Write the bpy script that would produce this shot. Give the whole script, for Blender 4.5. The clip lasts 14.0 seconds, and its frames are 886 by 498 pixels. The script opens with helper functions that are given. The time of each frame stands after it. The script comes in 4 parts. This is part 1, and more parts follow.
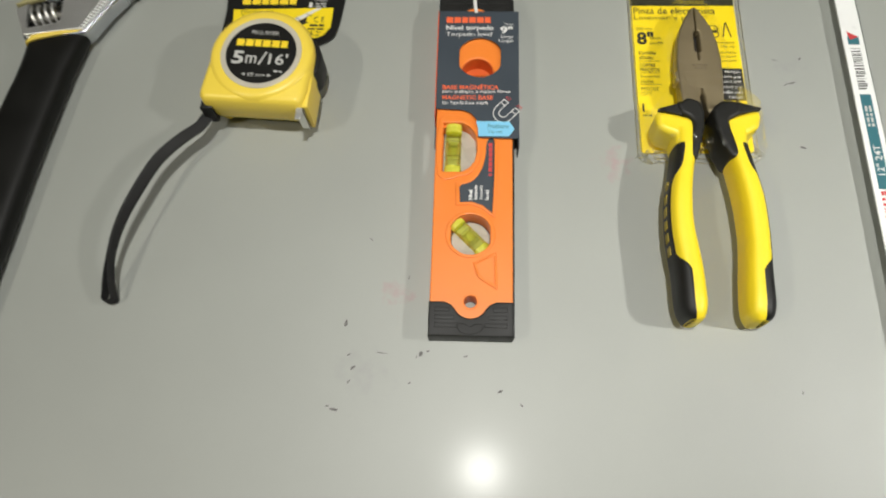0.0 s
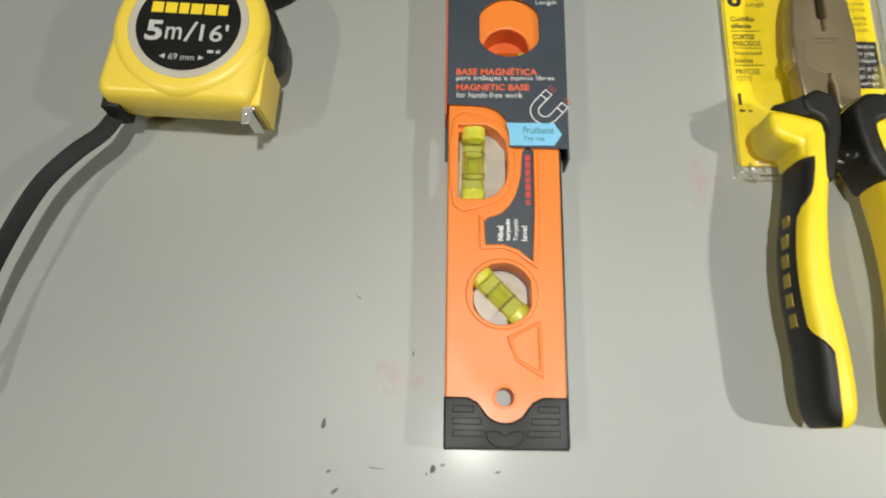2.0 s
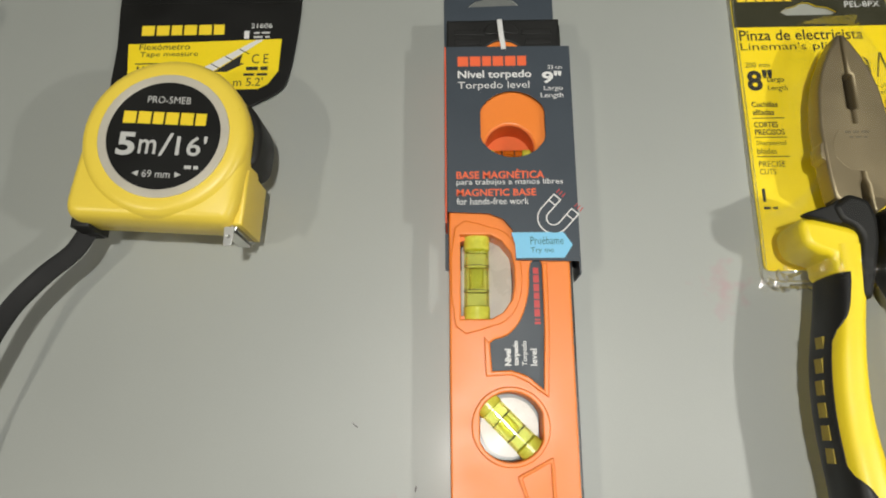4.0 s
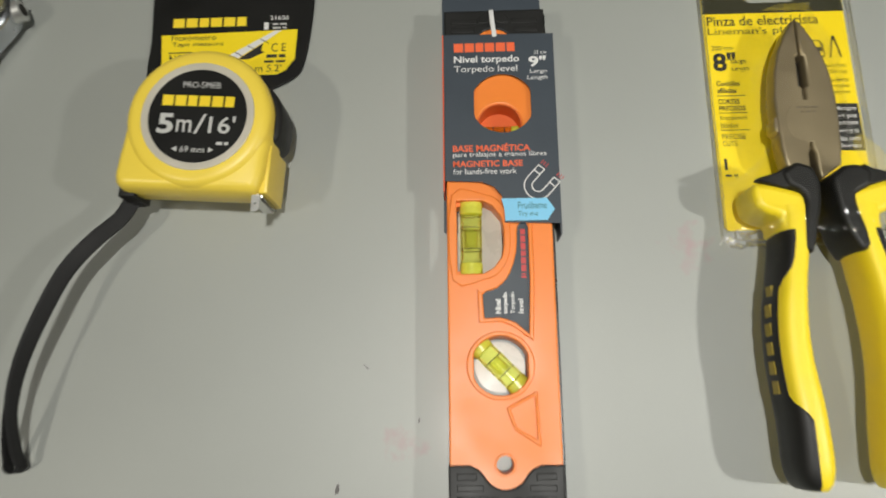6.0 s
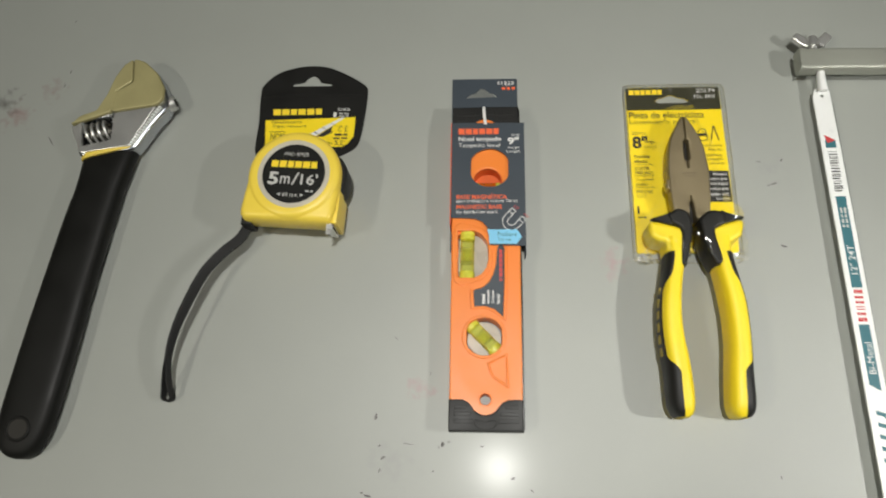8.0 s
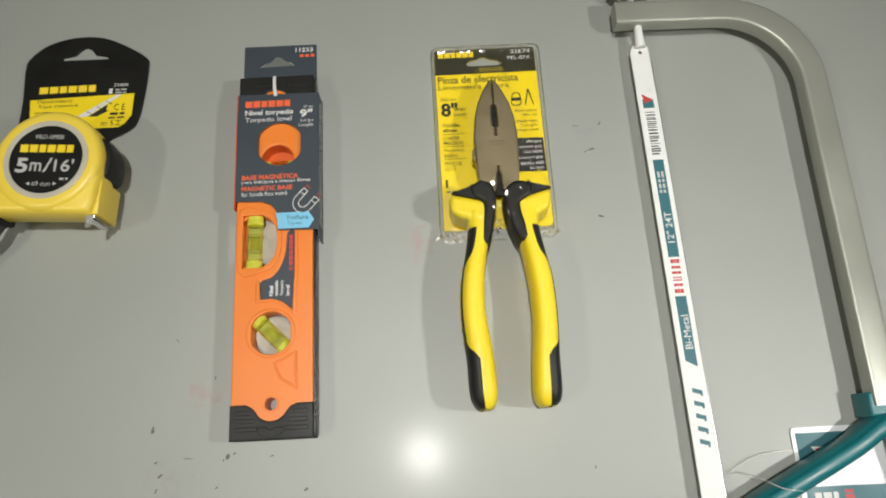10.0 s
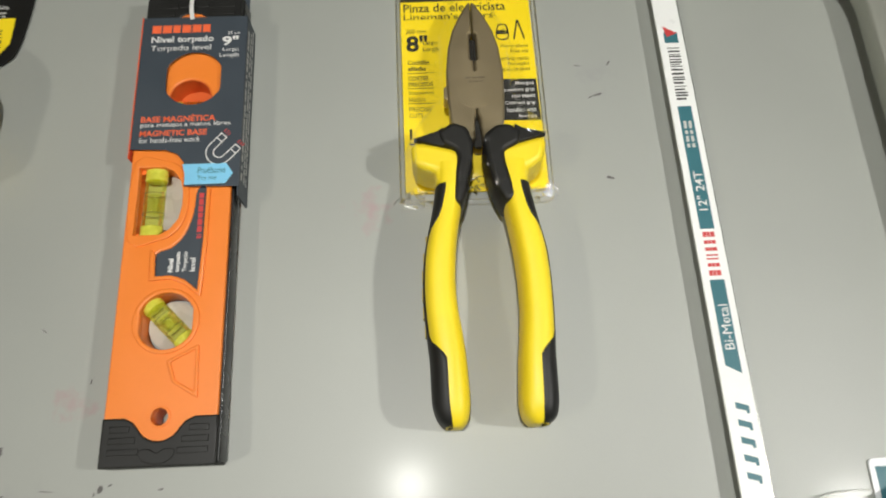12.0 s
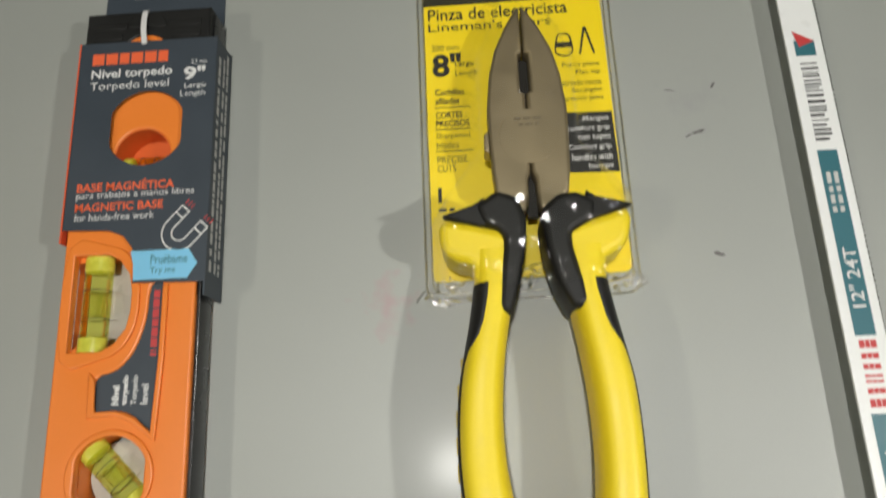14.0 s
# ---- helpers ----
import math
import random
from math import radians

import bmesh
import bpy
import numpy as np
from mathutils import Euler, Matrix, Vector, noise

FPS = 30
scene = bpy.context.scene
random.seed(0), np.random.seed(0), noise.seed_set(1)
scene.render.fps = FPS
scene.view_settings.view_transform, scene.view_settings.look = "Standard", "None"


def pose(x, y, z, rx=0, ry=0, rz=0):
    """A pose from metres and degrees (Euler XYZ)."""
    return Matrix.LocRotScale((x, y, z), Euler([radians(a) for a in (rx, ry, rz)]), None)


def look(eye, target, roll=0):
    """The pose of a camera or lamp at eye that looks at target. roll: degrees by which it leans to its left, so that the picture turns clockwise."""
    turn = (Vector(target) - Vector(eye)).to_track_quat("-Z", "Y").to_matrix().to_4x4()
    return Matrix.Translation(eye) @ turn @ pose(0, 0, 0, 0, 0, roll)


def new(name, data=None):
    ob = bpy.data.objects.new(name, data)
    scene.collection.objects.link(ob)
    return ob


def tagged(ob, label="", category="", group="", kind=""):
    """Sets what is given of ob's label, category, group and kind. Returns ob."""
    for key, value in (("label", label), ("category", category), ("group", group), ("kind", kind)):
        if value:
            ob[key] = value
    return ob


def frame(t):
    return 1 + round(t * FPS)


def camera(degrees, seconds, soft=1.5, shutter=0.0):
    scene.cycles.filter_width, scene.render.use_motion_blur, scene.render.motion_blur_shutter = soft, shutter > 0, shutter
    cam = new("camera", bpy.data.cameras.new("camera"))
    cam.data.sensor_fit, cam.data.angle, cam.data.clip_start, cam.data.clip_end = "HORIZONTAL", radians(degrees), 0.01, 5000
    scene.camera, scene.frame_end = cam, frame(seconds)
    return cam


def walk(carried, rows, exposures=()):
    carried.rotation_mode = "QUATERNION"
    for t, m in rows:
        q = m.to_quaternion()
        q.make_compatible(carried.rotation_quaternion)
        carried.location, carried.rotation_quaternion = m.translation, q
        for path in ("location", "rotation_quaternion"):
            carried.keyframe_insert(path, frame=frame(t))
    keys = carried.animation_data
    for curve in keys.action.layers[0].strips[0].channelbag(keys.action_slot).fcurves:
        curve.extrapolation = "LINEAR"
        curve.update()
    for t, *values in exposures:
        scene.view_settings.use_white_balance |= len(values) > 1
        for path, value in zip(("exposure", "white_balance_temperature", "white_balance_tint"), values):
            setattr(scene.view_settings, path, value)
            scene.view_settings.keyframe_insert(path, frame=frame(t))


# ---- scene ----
cam = camera(64.3, 14.0, soft=1.9, shutter=0.5)
PATH = [
    (0, (0.004, -0.087, 0.404), (-0.09, 0.582, -1.478), -6.6),
    (0.5, (0.006, -0.061, 0.372), (-0.058, 0.555, -1.53), -5.1),
    (1, (0.002, -0.043, 0.352), (-0.057, 0.571, -1.55), -5.0),
    (1.5, (-0.011, -0.02, 0.324), (-0.04, 0.575, -1.585), -1.8),
    (2, (-0.018, 0.003, 0.296), (-0.058, 0.528, -1.634), -3.7),
    (2.5, (-0.026, 0.025, 0.286), (-0.06, 0.568, -1.638), -3.3),
    (3, (-0.023, 0.051, 0.286), (-0.062, 0.566, -1.646), -4.3),
    (5.5, (-0.015, 0.061, 0.286), (-0.063, 0.557, -1.651), -6.4),
    (6, (-0.013, 0.04, 0.323), (-0.083, 0.501, -1.622), -9.4),
    (6.5, (-0.013, 0.023, 0.374), (-0.079, 0.511, -1.564), -7.7),
    (7, (-0.015, 0.007, 0.419), (-0.101, 0.547, -1.505), -8.7),
    (7.5, (-0.007, -0.011, 0.463), (-0.131, 0.559, -1.45), -11.9),
    (8, (0.005, -0.028, 0.479), (-0.13, 0.586, -1.42), -12.0),
    (8.5, (0.039, -0.043, 0.463), (-0.091, 0.565, -1.438), -11.6),
    (9, (0.077, -0.041, 0.452), (0.01, 0.545, -1.459), -9.1),
    (9.2, (0.088, -0.029, 0.451), (0.048, 0.535, -1.468), -7.5),
    (11.3, (0.114, -0.011, 0.367), (0.151, 0.636, -1.526), 0.9),
    (11.5, (0.119, -0.02, 0.358), (0.125, 0.67, -1.52), -2.2),
    (12, (0.118, -0.014, 0.318), (0.152, 0.63, -1.575), 0.6),
    (12.5, (0.124, 0.003, 0.285), (0.093, 0.652, -1.607), -5.6),
    (13, (0.12, 0.019, 0.251), (0.1, 0.596, -1.664), -4.7),
    (13.5, (0.118, 0.041, 0.241), (0.06, 0.564, -1.689), -9.5),
    (14, (0.123, 0.068, 0.246), (0.025, 0.594, -1.682), -13.2),
]
walk(cam, [(t, look(eye, target, roll)) for t, eye, target, roll in PATH],
     exposures=[(0.0, 0.14), (1.0, 0.06), (2.0, 0.12), (3.0, -0.03), (5.5, 0.02), (6.5, -0.08), (7.5, -0.04), (8.5, 0.02), (9.0, -0.08), (11.5, -0.02), (13.0, -0.1), (14.0, -0.3)])

# ---- light ----
world = bpy.data.worlds.new("room_air")
scene.world = world
world.use_nodes = True
world.node_tree.nodes["Background"].inputs[0].default_value = (0.9, 0.95, 1.0, 1)
world.node_tree.nodes["Background"].inputs[1].default_value = 0.05

LAMPS = [  # place, radius, watts, beam in degrees, colour, aim
    # Overhead lamp: fixed stand-in for a light that moves with the camera.
    ((0.03, 0.0, 1.84), 0.045, 5.8, 100, (1.0, 0.985, 0.93), (0.05, 0.08, 0.0)),
    ((0.61, -0.05, 0.58), 0.016, 0.52, 70, (1.0, 0.98, 0.93), (0.17, 0.1, 0.0)),
    ((-1.25, -0.55, 1.75), 0.05, 1.95, 66, (1.0, 0.95, 0.82), (0.15, 0.1, 0.0)),
]
for place, radius, watts, beam, colour, aim in LAMPS:
    data = bpy.data.lights.new("lamp_light", "AREA")
    data.shape, data.size, data.energy, data.color, data.spread = "DISK", 2 * radius, watts, colour, radians(beam)
    new("lamp_light", data).matrix_world = look(place, aim)


# ---- materials ----
def surface(name, colour, rough=0.5, metal=0.0, vary=0.12, scale=60.0, bump=0.05, fine=900.0, coat=0.0, spec=0.5, rough_vary=0.08):
    """A painted, plastic, paper or metal surface with variation at two scales."""
    m = bpy.data.materials.new(name)
    m.use_nodes = True
    n, link = m.node_tree.nodes, m.node_tree.links.new
    b = n["Principled BSDF"]
    place = n.new("ShaderNodeNewGeometry")
    big, small = n.new("ShaderNodeTexNoise"), n.new("ShaderNodeTexNoise")
    for tex, size, detail in ((big, scale, 5), (small, fine, 3)):
        tex.inputs["Scale"].default_value, tex.inputs["Detail"].default_value = size, detail
        link(place.outputs["Position"], tex.inputs["Vector"])
    add = n.new("ShaderNodeMath")
    add.operation = "MULTIPLY_ADD"
    add.inputs[1].default_value = 0.45
    link(small.outputs["Fac"], add.inputs[0])
    link(big.outputs["Fac"], add.inputs[2])
    span = n.new("ShaderNodeMapRange")
    span.inputs["From Min"].default_value, span.inputs["From Max"].default_value = 0.4, 1.05
    span.inputs["To Min"].default_value, span.inputs["To Max"].default_value = 1 - vary, 1 + vary
    link(add.outputs[0], span.inputs["Value"])
    tint = n.new("ShaderNodeVectorMath")
    tint.operation = "SCALE"
    tint.inputs[0].default_value = colour
    link(span.outputs[0], tint.inputs["Scale"])
    link(tint.outputs[0], b.inputs["Base Color"])
    rr = n.new("ShaderNodeMapRange")
    rr.inputs["From Min"].default_value, rr.inputs["From Max"].default_value = 0.3, 0.7
    rr.inputs["To Min"].default_value, rr.inputs["To Max"].default_value = max(0.02, rough - rough_vary), min(1, rough + rough_vary)
    link(big.outputs["Fac"], rr.inputs["Value"])
    link(rr.outputs[0], b.inputs["Roughness"])
    b.inputs["Metallic"].default_value = metal
    b.inputs["Specular IOR Level"].default_value = spec
    b.inputs["Coat Weight"].default_value = coat
    b.inputs["Coat Roughness"].default_value = 0.15
    if bump:
        bm_node = n.new("ShaderNodeBump")
        bm_node.inputs["Strength"].default_value, bm_node.inputs["Distance"].default_value = bump, 0.0004
        link(small.outputs["Fac"], bm_node.inputs["Height"])
        link(bm_node.outputs[0], b.inputs["Normal"])
    return m


def table_paint():
    """Grey enamel with a few faint pink and brown stains soaked into it."""
    m = surface("grey_enamel", (0.33, 0.345, 0.315), 0.5, vary=0.045, scale=14, bump=0.03, fine=1400, coat=0.06, spec=1.0, rough_vary=0.0)
    n, link = m.node_tree.nodes, m.node_tree.links.new
    b = n["Principled BSDF"]
    before = b.inputs["Base Color"].links[0].from_socket
    geo, wob = n.new("ShaderNodeNewGeometry"), n.new("ShaderNodeTexNoise")
    wob.inputs["Scale"].default_value, wob.inputs["Detail"].default_value = 130, 5
    link(geo.outputs["Position"], wob.inputs["Vector"])
    spots = [((-0.043, 0.027, 0), 0.017, (0.38, 0.22, 0.22), 0.7), ((0.0905, 0.116, 0), 0.019, (0.38, 0.25, 0.25), 0.65),
             ((-0.371, 0.239, 0), 0.024, (0.27, 0.17, 0.16), 0.6), ((-0.347, 0.262, 0), 0.018, (0.25, 0.19, 0.17), 0.55), ((-0.384, 0.252, 0), 0.022, (0.10, 0.10, 0.09), 0.7),
             ((0.205, 0.185, 0), 0.02, (0.27, 0.27, 0.27), 0.35),
             ((-0.06, -0.02, 0), 0.03, (0.26, 0.26, 0.26), 0.3)]
    for where, size, colour, amount in spots:
        far = n.new("ShaderNodeVectorMath")
        far.operation = "DISTANCE"
        far.inputs[1].default_value = where
        link(geo.outputs["Position"], far.inputs[0])
        fall = n.new("ShaderNodeMapRange")
        fall.inputs["From Min"].default_value, fall.inputs["From Max"].default_value = 0, size
        fall.inputs["To Min"].default_value, fall.inputs["To Max"].default_value = 0.75, -0.25
        link(far.outputs["Value"], fall.inputs["Value"])
        mult = n.new("ShaderNodeMath")
        mult.operation, mult.use_clamp = "ADD", True
        off = n.new("ShaderNodeMapRange")
        off.inputs["From Min"].default_value, off.inputs["From Max"].default_value = 0.3, 0.7
        off.inputs["To Min"].default_value, off.inputs["To Max"].default_value = -0.75, 0.25
        link(wob.outputs["Fac"], off.inputs["Value"])
        link(fall.outputs[0], mult.inputs[0])
        link(off.outputs[0], mult.inputs[1])
        amt = n.new("ShaderNodeMath")
        amt.operation, amt.use_clamp = "MULTIPLY", True
        amt.inputs[1].default_value = amount * 1.6
        link(mult.outputs[0], amt.inputs[0])
        mix = n.new("ShaderNodeMix")
        mix.data_type = "RGBA"
        link(amt.outputs[0], mix.inputs["Factor"])
        link(before, mix.inputs["A"])
        mix.inputs["B"].default_value = (*colour, 1)
        before = mix.outputs["Result"]
    link(before, b.inputs["Base Color"])
    return m


def clear_film(name, rough=0.06, tint=(0.97, 0.97, 0.96), gloss=1.0, bump=0.0, sheen=1.0, most=0.2):
    """Thin clear plastic: light goes straight through, the sheen follows the angle."""
    m = bpy.data.materials.new(name)
    m.use_nodes = True
    n, link = m.node_tree.nodes, m.node_tree.links.new
    n.remove(n["Principled BSDF"])
    clear, shine, mix, fres = n.new("ShaderNodeBsdfTransparent"), n.new("ShaderNodeBsdfGlossy"), n.new("ShaderNodeMixShader"), n.new("ShaderNodeFresnel")
    clear.inputs[0].default_value = (*tint, 1)
    shine.inputs["Roughness"].default_value = rough
    shine.inputs["Color"].default_value = (sheen, sheen, sheen, 1)
    fres.inputs["IOR"].default_value = 1.12 + 0.2 * gloss
    if bump:
        tex, up, geo = n.new("ShaderNodeTexNoise"), n.new("ShaderNodeBump"), n.new("ShaderNodeNewGeometry")
        tex.inputs["Scale"].default_value, tex.inputs["Detail"].default_value = 160, 3
        up.inputs["Strength"].default_value, up.inputs["Distance"].default_value = bump, 0.002
        link(geo.outputs["Position"], tex.inputs["Vector"])
        link(tex.outputs["Fac"], up.inputs["Height"])
        link(up.outputs[0], shine.inputs["Normal"])
        link(up.outputs[0], fres.inputs["Normal"])
    cap = n.new("ShaderNodeMath")
    cap.operation = "MINIMUM"
    cap.inputs[1].default_value = most
    link(fres.outputs[0], cap.inputs[0])
    link(cap.outputs[0], mix.inputs[0])
    link(clear.outputs[0], mix.inputs[1])
    link(shine.outputs[0], mix.inputs[2])
    link(mix.outputs[0], n["Material Output"].inputs["Surface"])
    return m


ENAMEL = table_paint()
WALL = surface("wall_paint", (0.48, 0.47, 0.43), 0.85, vary=0.06, scale=3, bump=0.1, fine=200)
CEIL = surface("ceiling_paint", (0.7, 0.7, 0.68), 0.9, vary=0.05, scale=3, bump=0.1, fine=200)
FLOOR = surface("floor_cement", (0.3, 0.29, 0.27), 0.7, vary=0.15, scale=4, bump=0.1, fine=120)
STEEL_PAINT = surface("leg_steel", (0.25, 0.26, 0.25), 0.45, vary=0.06)
LAMP_WHITE = surface("lamp_body", (0.8, 0.8, 0.78), 0.4, vary=0.03)
ORANGE = surface("orange_abs", (0.90, 0.24, 0.032), 0.38, vary=0.05, scale=30, bump=0.06, fine=1500)
# Darker copy of the orange: recess shade put into the colour.
ORANGE_SHADE = surface("orange_abs_shaded", (0.72, 0.13, 0.02), 0.5, vary=0.05, bump=0.04)
BLACK = surface("black_rubber", (0.013, 0.013, 0.012), 0.5, spec=0.35, vary=0.2, bump=0.12, fine=1600)
BLACK_GLOSS = surface("black_plastic", (0.015, 0.015, 0.015), 0.3, vary=0.15, bump=0.03)
VINYL = surface("black_vinyl", (0.008, 0.008, 0.007), 0.5, spec=0.22, vary=0.2, scale=40, bump=0.15, fine=1200)
CLOTH = surface("black_webbing", (0.014, 0.014, 0.014), 0.75, vary=0.3, bump=0.35, fine=2500)
YELLOW = surface("yellow_plastic", (0.93, 0.70, 0.085), 0.34, vary=0.04, scale=30, bump=0.05, fine=1500)
YELLOW_GRIP = surface("yellow_grip", (0.92, 0.71, 0.022), 0.46, vary=0.05, bump=0.08, fine=1500)
YELLOW_BAND = surface("yellow_band", (0.85, 0.64, 0.09), 0.45, vary=0.1)
SILVER = surface("brushed_ring", (0.62, 0.58, 0.48), 0.4, metal=0.15, vary=0.06)
CHROME = surface("satin_chrome", (0.72, 0.72, 0.69), 0.33, metal=0.75, vary=0.1, scale=40, bump=0.05)
CHROME_SIDE = surface("polished_chrome", (0.50, 0.52, 0.54), 0.24, metal=1.0, vary=0.1, scale=40, bump=0.05)
CHROME_DARK = surface("worm_steel", (0.42, 0.41, 0.38), 0.22, metal=1.0, vary=0.2)
JAW = surface("jaw_steel", (0.40, 0.36, 0.17), 0.5, metal=0.2, vary=0.12, scale=50, bump=0.08)
PLIER = surface("plier_steel", (0.30, 0.245, 0.15), 0.42, metal=0.6, vary=0.1, scale=60, bump=0.08)
# Near-black colour for the shade inside holes, gaps and slots.
GAP_SHADE = surface("gap_shade", (0.02, 0.018, 0.014), 0.7)
SLATE = surface("slate_cardboard", (0.042, 0.055, 0.070), 0.5, vary=0.08, scale=40, bump=0.05)
# Grey that stands for the shaded table seen through the flap's slot.
SLOT_SHADE = surface("slot_shade_grey", (0.15, 0.16, 0.15), 0.7, vary=0.12, scale=200, bump=0.05)
CARD_BLACK = surface("black_card", (0.009, 0.009, 0.008), 0.5, spec=0.25, vary=0.15, bump=0.04)
CARD_OLIVE = surface("dark_card", (0.035, 0.034, 0.016), 0.5, vary=0.12, bump=0.04)
CARD_YELLOW = surface("yellow_card", (0.92, 0.70, 0.015), 0.42, vary=0.05, bump=0.04)
CARD_RED = surface("red_card", (0.72, 0.11, 0.04), 0.5, vary=0.08)
INK_WHITE = surface("white_ink", (0.72, 0.72, 0.70), 0.5, vary=0.04, bump=0)
INK_GREY = surface("grey_ink", (0.55, 0.55, 0.52), 0.5, vary=0.04, bump=0)
INK_BLACK = surface("black_ink", (0.02, 0.02, 0.018), 0.5, vary=0.05, bump=0)
INK_ORANGE = surface("orange_ink", (0.85, 0.14, 0.045), 0.5, vary=0.04, bump=0)
INK_RED = surface("red_ink", (0.55, 0.05, 0.05), 0.5, vary=0.04, bump=0)
INK_YELLOW = surface("yellow_ink", (0.92, 0.68, 0.03), 0.45, vary=0.04, bump=0)
INK_BLUE = surface("blue_ink", (0.22, 0.58, 0.82), 0.5, vary=0.04, bump=0)
INK_TEAL = surface("teal_ink", (0.033, 0.145, 0.175), 0.45, vary=0.06, bump=0)
TEAL = surface("teal_plastic", (0.010, 0.155, 0.175), 0.36, vary=0.06, bump=0.05)
BLADE = surface("white_enamel", (0.83, 0.84, 0.82), 0.35, vary=0.03, bump=0.03)
FRAME_STEEL = surface("nickel_tube", (0.40, 0.41, 0.355), 0.38, metal=0.4, vary=0.06, scale=20, bump=0.05)
TAG = surface("white_tag", (0.8, 0.82, 0.84), 0.35, vary=0.03, bump=0)
THREAD = surface("clear_thread", (0.6, 0.6, 0.56), 0.3, vary=0.05, bump=0)
ETCH = surface("etched_steel", (0.19, 0.155, 0.10), 0.5, metal=0.5)
SCUFF = surface("scuff", (0.125, 0.12, 0.115), 0.7, vary=0.3)
FILM = clear_film("blister_film", 0.09, (0.97, 0.97, 0.95), 1.3, bump=0.16, sheen=1.0, most=0.2)
FILM_EDGE = clear_film("blister_edge", 0.12, (0.95, 0.95, 0.93), 4.0, bump=0.3, most=0.6)
VIAL = clear_film("vial_acrylic", 0.05, (0.93, 0.97, 0.48), 1.9, most=0.5)
# Opaque pale colour that stands for the lit table behind the vials.
PALE_BACK = surface("pale_vial_back", (0.52, 0.50, 0.43), 0.3, vary=0.06, bump=0)
VIAL_END = surface("vial_plug", (0.62, 0.62, 0.07), 0.25, vary=0.15, scale=300, bump=0.2)
MOULDED = surface("moulded_yellow", (0.42, 0.31, 0.03), 0.6, vary=0.3)
BUBBLE = clear_film("vial_bubble", 0.05, (0.97, 0.97, 0.78), 1.5, most=0.35)


# ---- builders ----
def root_of(ob):
    while ob.parent:
        ob = ob.parent
    return ob


TOOLS = (0.975, 0.975, 0.975)  # scale of the drawn tools, fitted to the camera's view
# Level and sleeve flattened in height to fit the camera's view.
LEVEL = (1.0, 1.0, 0.69)
sizes = {}


def thing(name, place, label, category, turn=0.0, group="", kind="", size=TOOLS):
    ob = new(name)
    ob.empty_display_size = 0.02
    ob.location, ob.rotation_euler = Vector(place) * Vector(size), (0, 0, radians(turn))
    sizes[ob.name] = size
    return tagged(ob, label, category, group, kind)


def part(name, mesh, material, parent, label="", local=False):
    """Links a mesh or bmesh as one object under a thing or part. Places are the world's unless local."""
    if isinstance(mesh, bmesh.types.BMesh):
        bm, mesh = mesh, bpy.data.meshes.new(name)
        bm.to_mesh(mesh)
        bm.free()
    mesh.transform(Matrix.Diagonal((*sizes[root_of(parent).name], 1)))
    if not local:
        mesh.transform(Matrix.Translation(-root_of(parent).location))
    mesh.materials.clear()
    mesh.materials.append(material)
    mesh.name = name
    ob = new(name, mesh)
    ob.parent = parent
    return tagged(ob, label) if label else ob


def smooth(mesh, angle=35):
    mesh.set_sharp_from_angle(angle=radians(angle))
    return mesh


def plate(loops, z0, z1, bevel=0.0):
    """A flat piece between two heights: the first loop is its outline, the others are holes."""
    data = bpy.data.curves.new("plate", "CURVE")
    data.dimensions, data.fill_mode = "2D", "BOTH"
    bevel = min(bevel, (z1 - z0) / 2.05)
    data.extrude, data.bevel_depth, data.bevel_resolution, data.offset = (z1 - z0) / 2 - bevel, bevel, 2, -bevel
    for loop in loops:
        line = data.splines.new("POLY")
        line.points.add(len(loop) - 1)
        for p, (x, y) in zip(line.points, loop):
            p.co = (x, y, 0, 1)
        line.use_cyclic_u = True
    ob = bpy.data.objects.new("plate", data)
    scene.collection.objects.link(ob)
    mesh = bpy.data.meshes.new_from_object(ob.evaluated_get(bpy.context.evaluated_depsgraph_get()))
    bpy.data.objects.remove(ob)
    bpy.data.curves.remove(data)
    mesh.transform(Matrix.Translation((0, 0, (z0 + z1) / 2)))
    for poly in mesh.polygons:
        poly.use_smooth = bool(bevel)
    return smooth(mesh, 40)


def joined(meshes):
    """Several meshes made into one."""
    bm = bmesh.new()
    for mesh in meshes:
        bm.from_mesh(mesh)
        bpy.data.meshes.remove(mesh)
    mesh = bpy.data.meshes.new("joined")
    bm.to_mesh(mesh)
    bm.free()
    return mesh


def box(x0, y0, z0, x1, y1, z1, bevel=0.0):
    return plate([[(x0, y0), (x1, y0), (x1, y1), (x0, y1)]], z0, z1, bevel)


def rounded(points, r, n=5):
    """A closed outline with its corners rounded."""
    out = []
    pts = [Vector(p) for p in points]
    for a, b, c in zip(pts[-1:] + pts[:-1], pts, pts[1:] + pts[:1]):
        k = min(r, (a - b).length * 0.48, (c - b).length * 0.48)
        p, q = b + (a - b).normalized() * k, b + (c - b).normalized() * k
        for i in range(n + 1):
            t = i / n
            v = p * (1 - t) ** 2 + b * 2 * t * (1 - t) + q * t ** 2
            out.append((v.x, v.y))
    return out


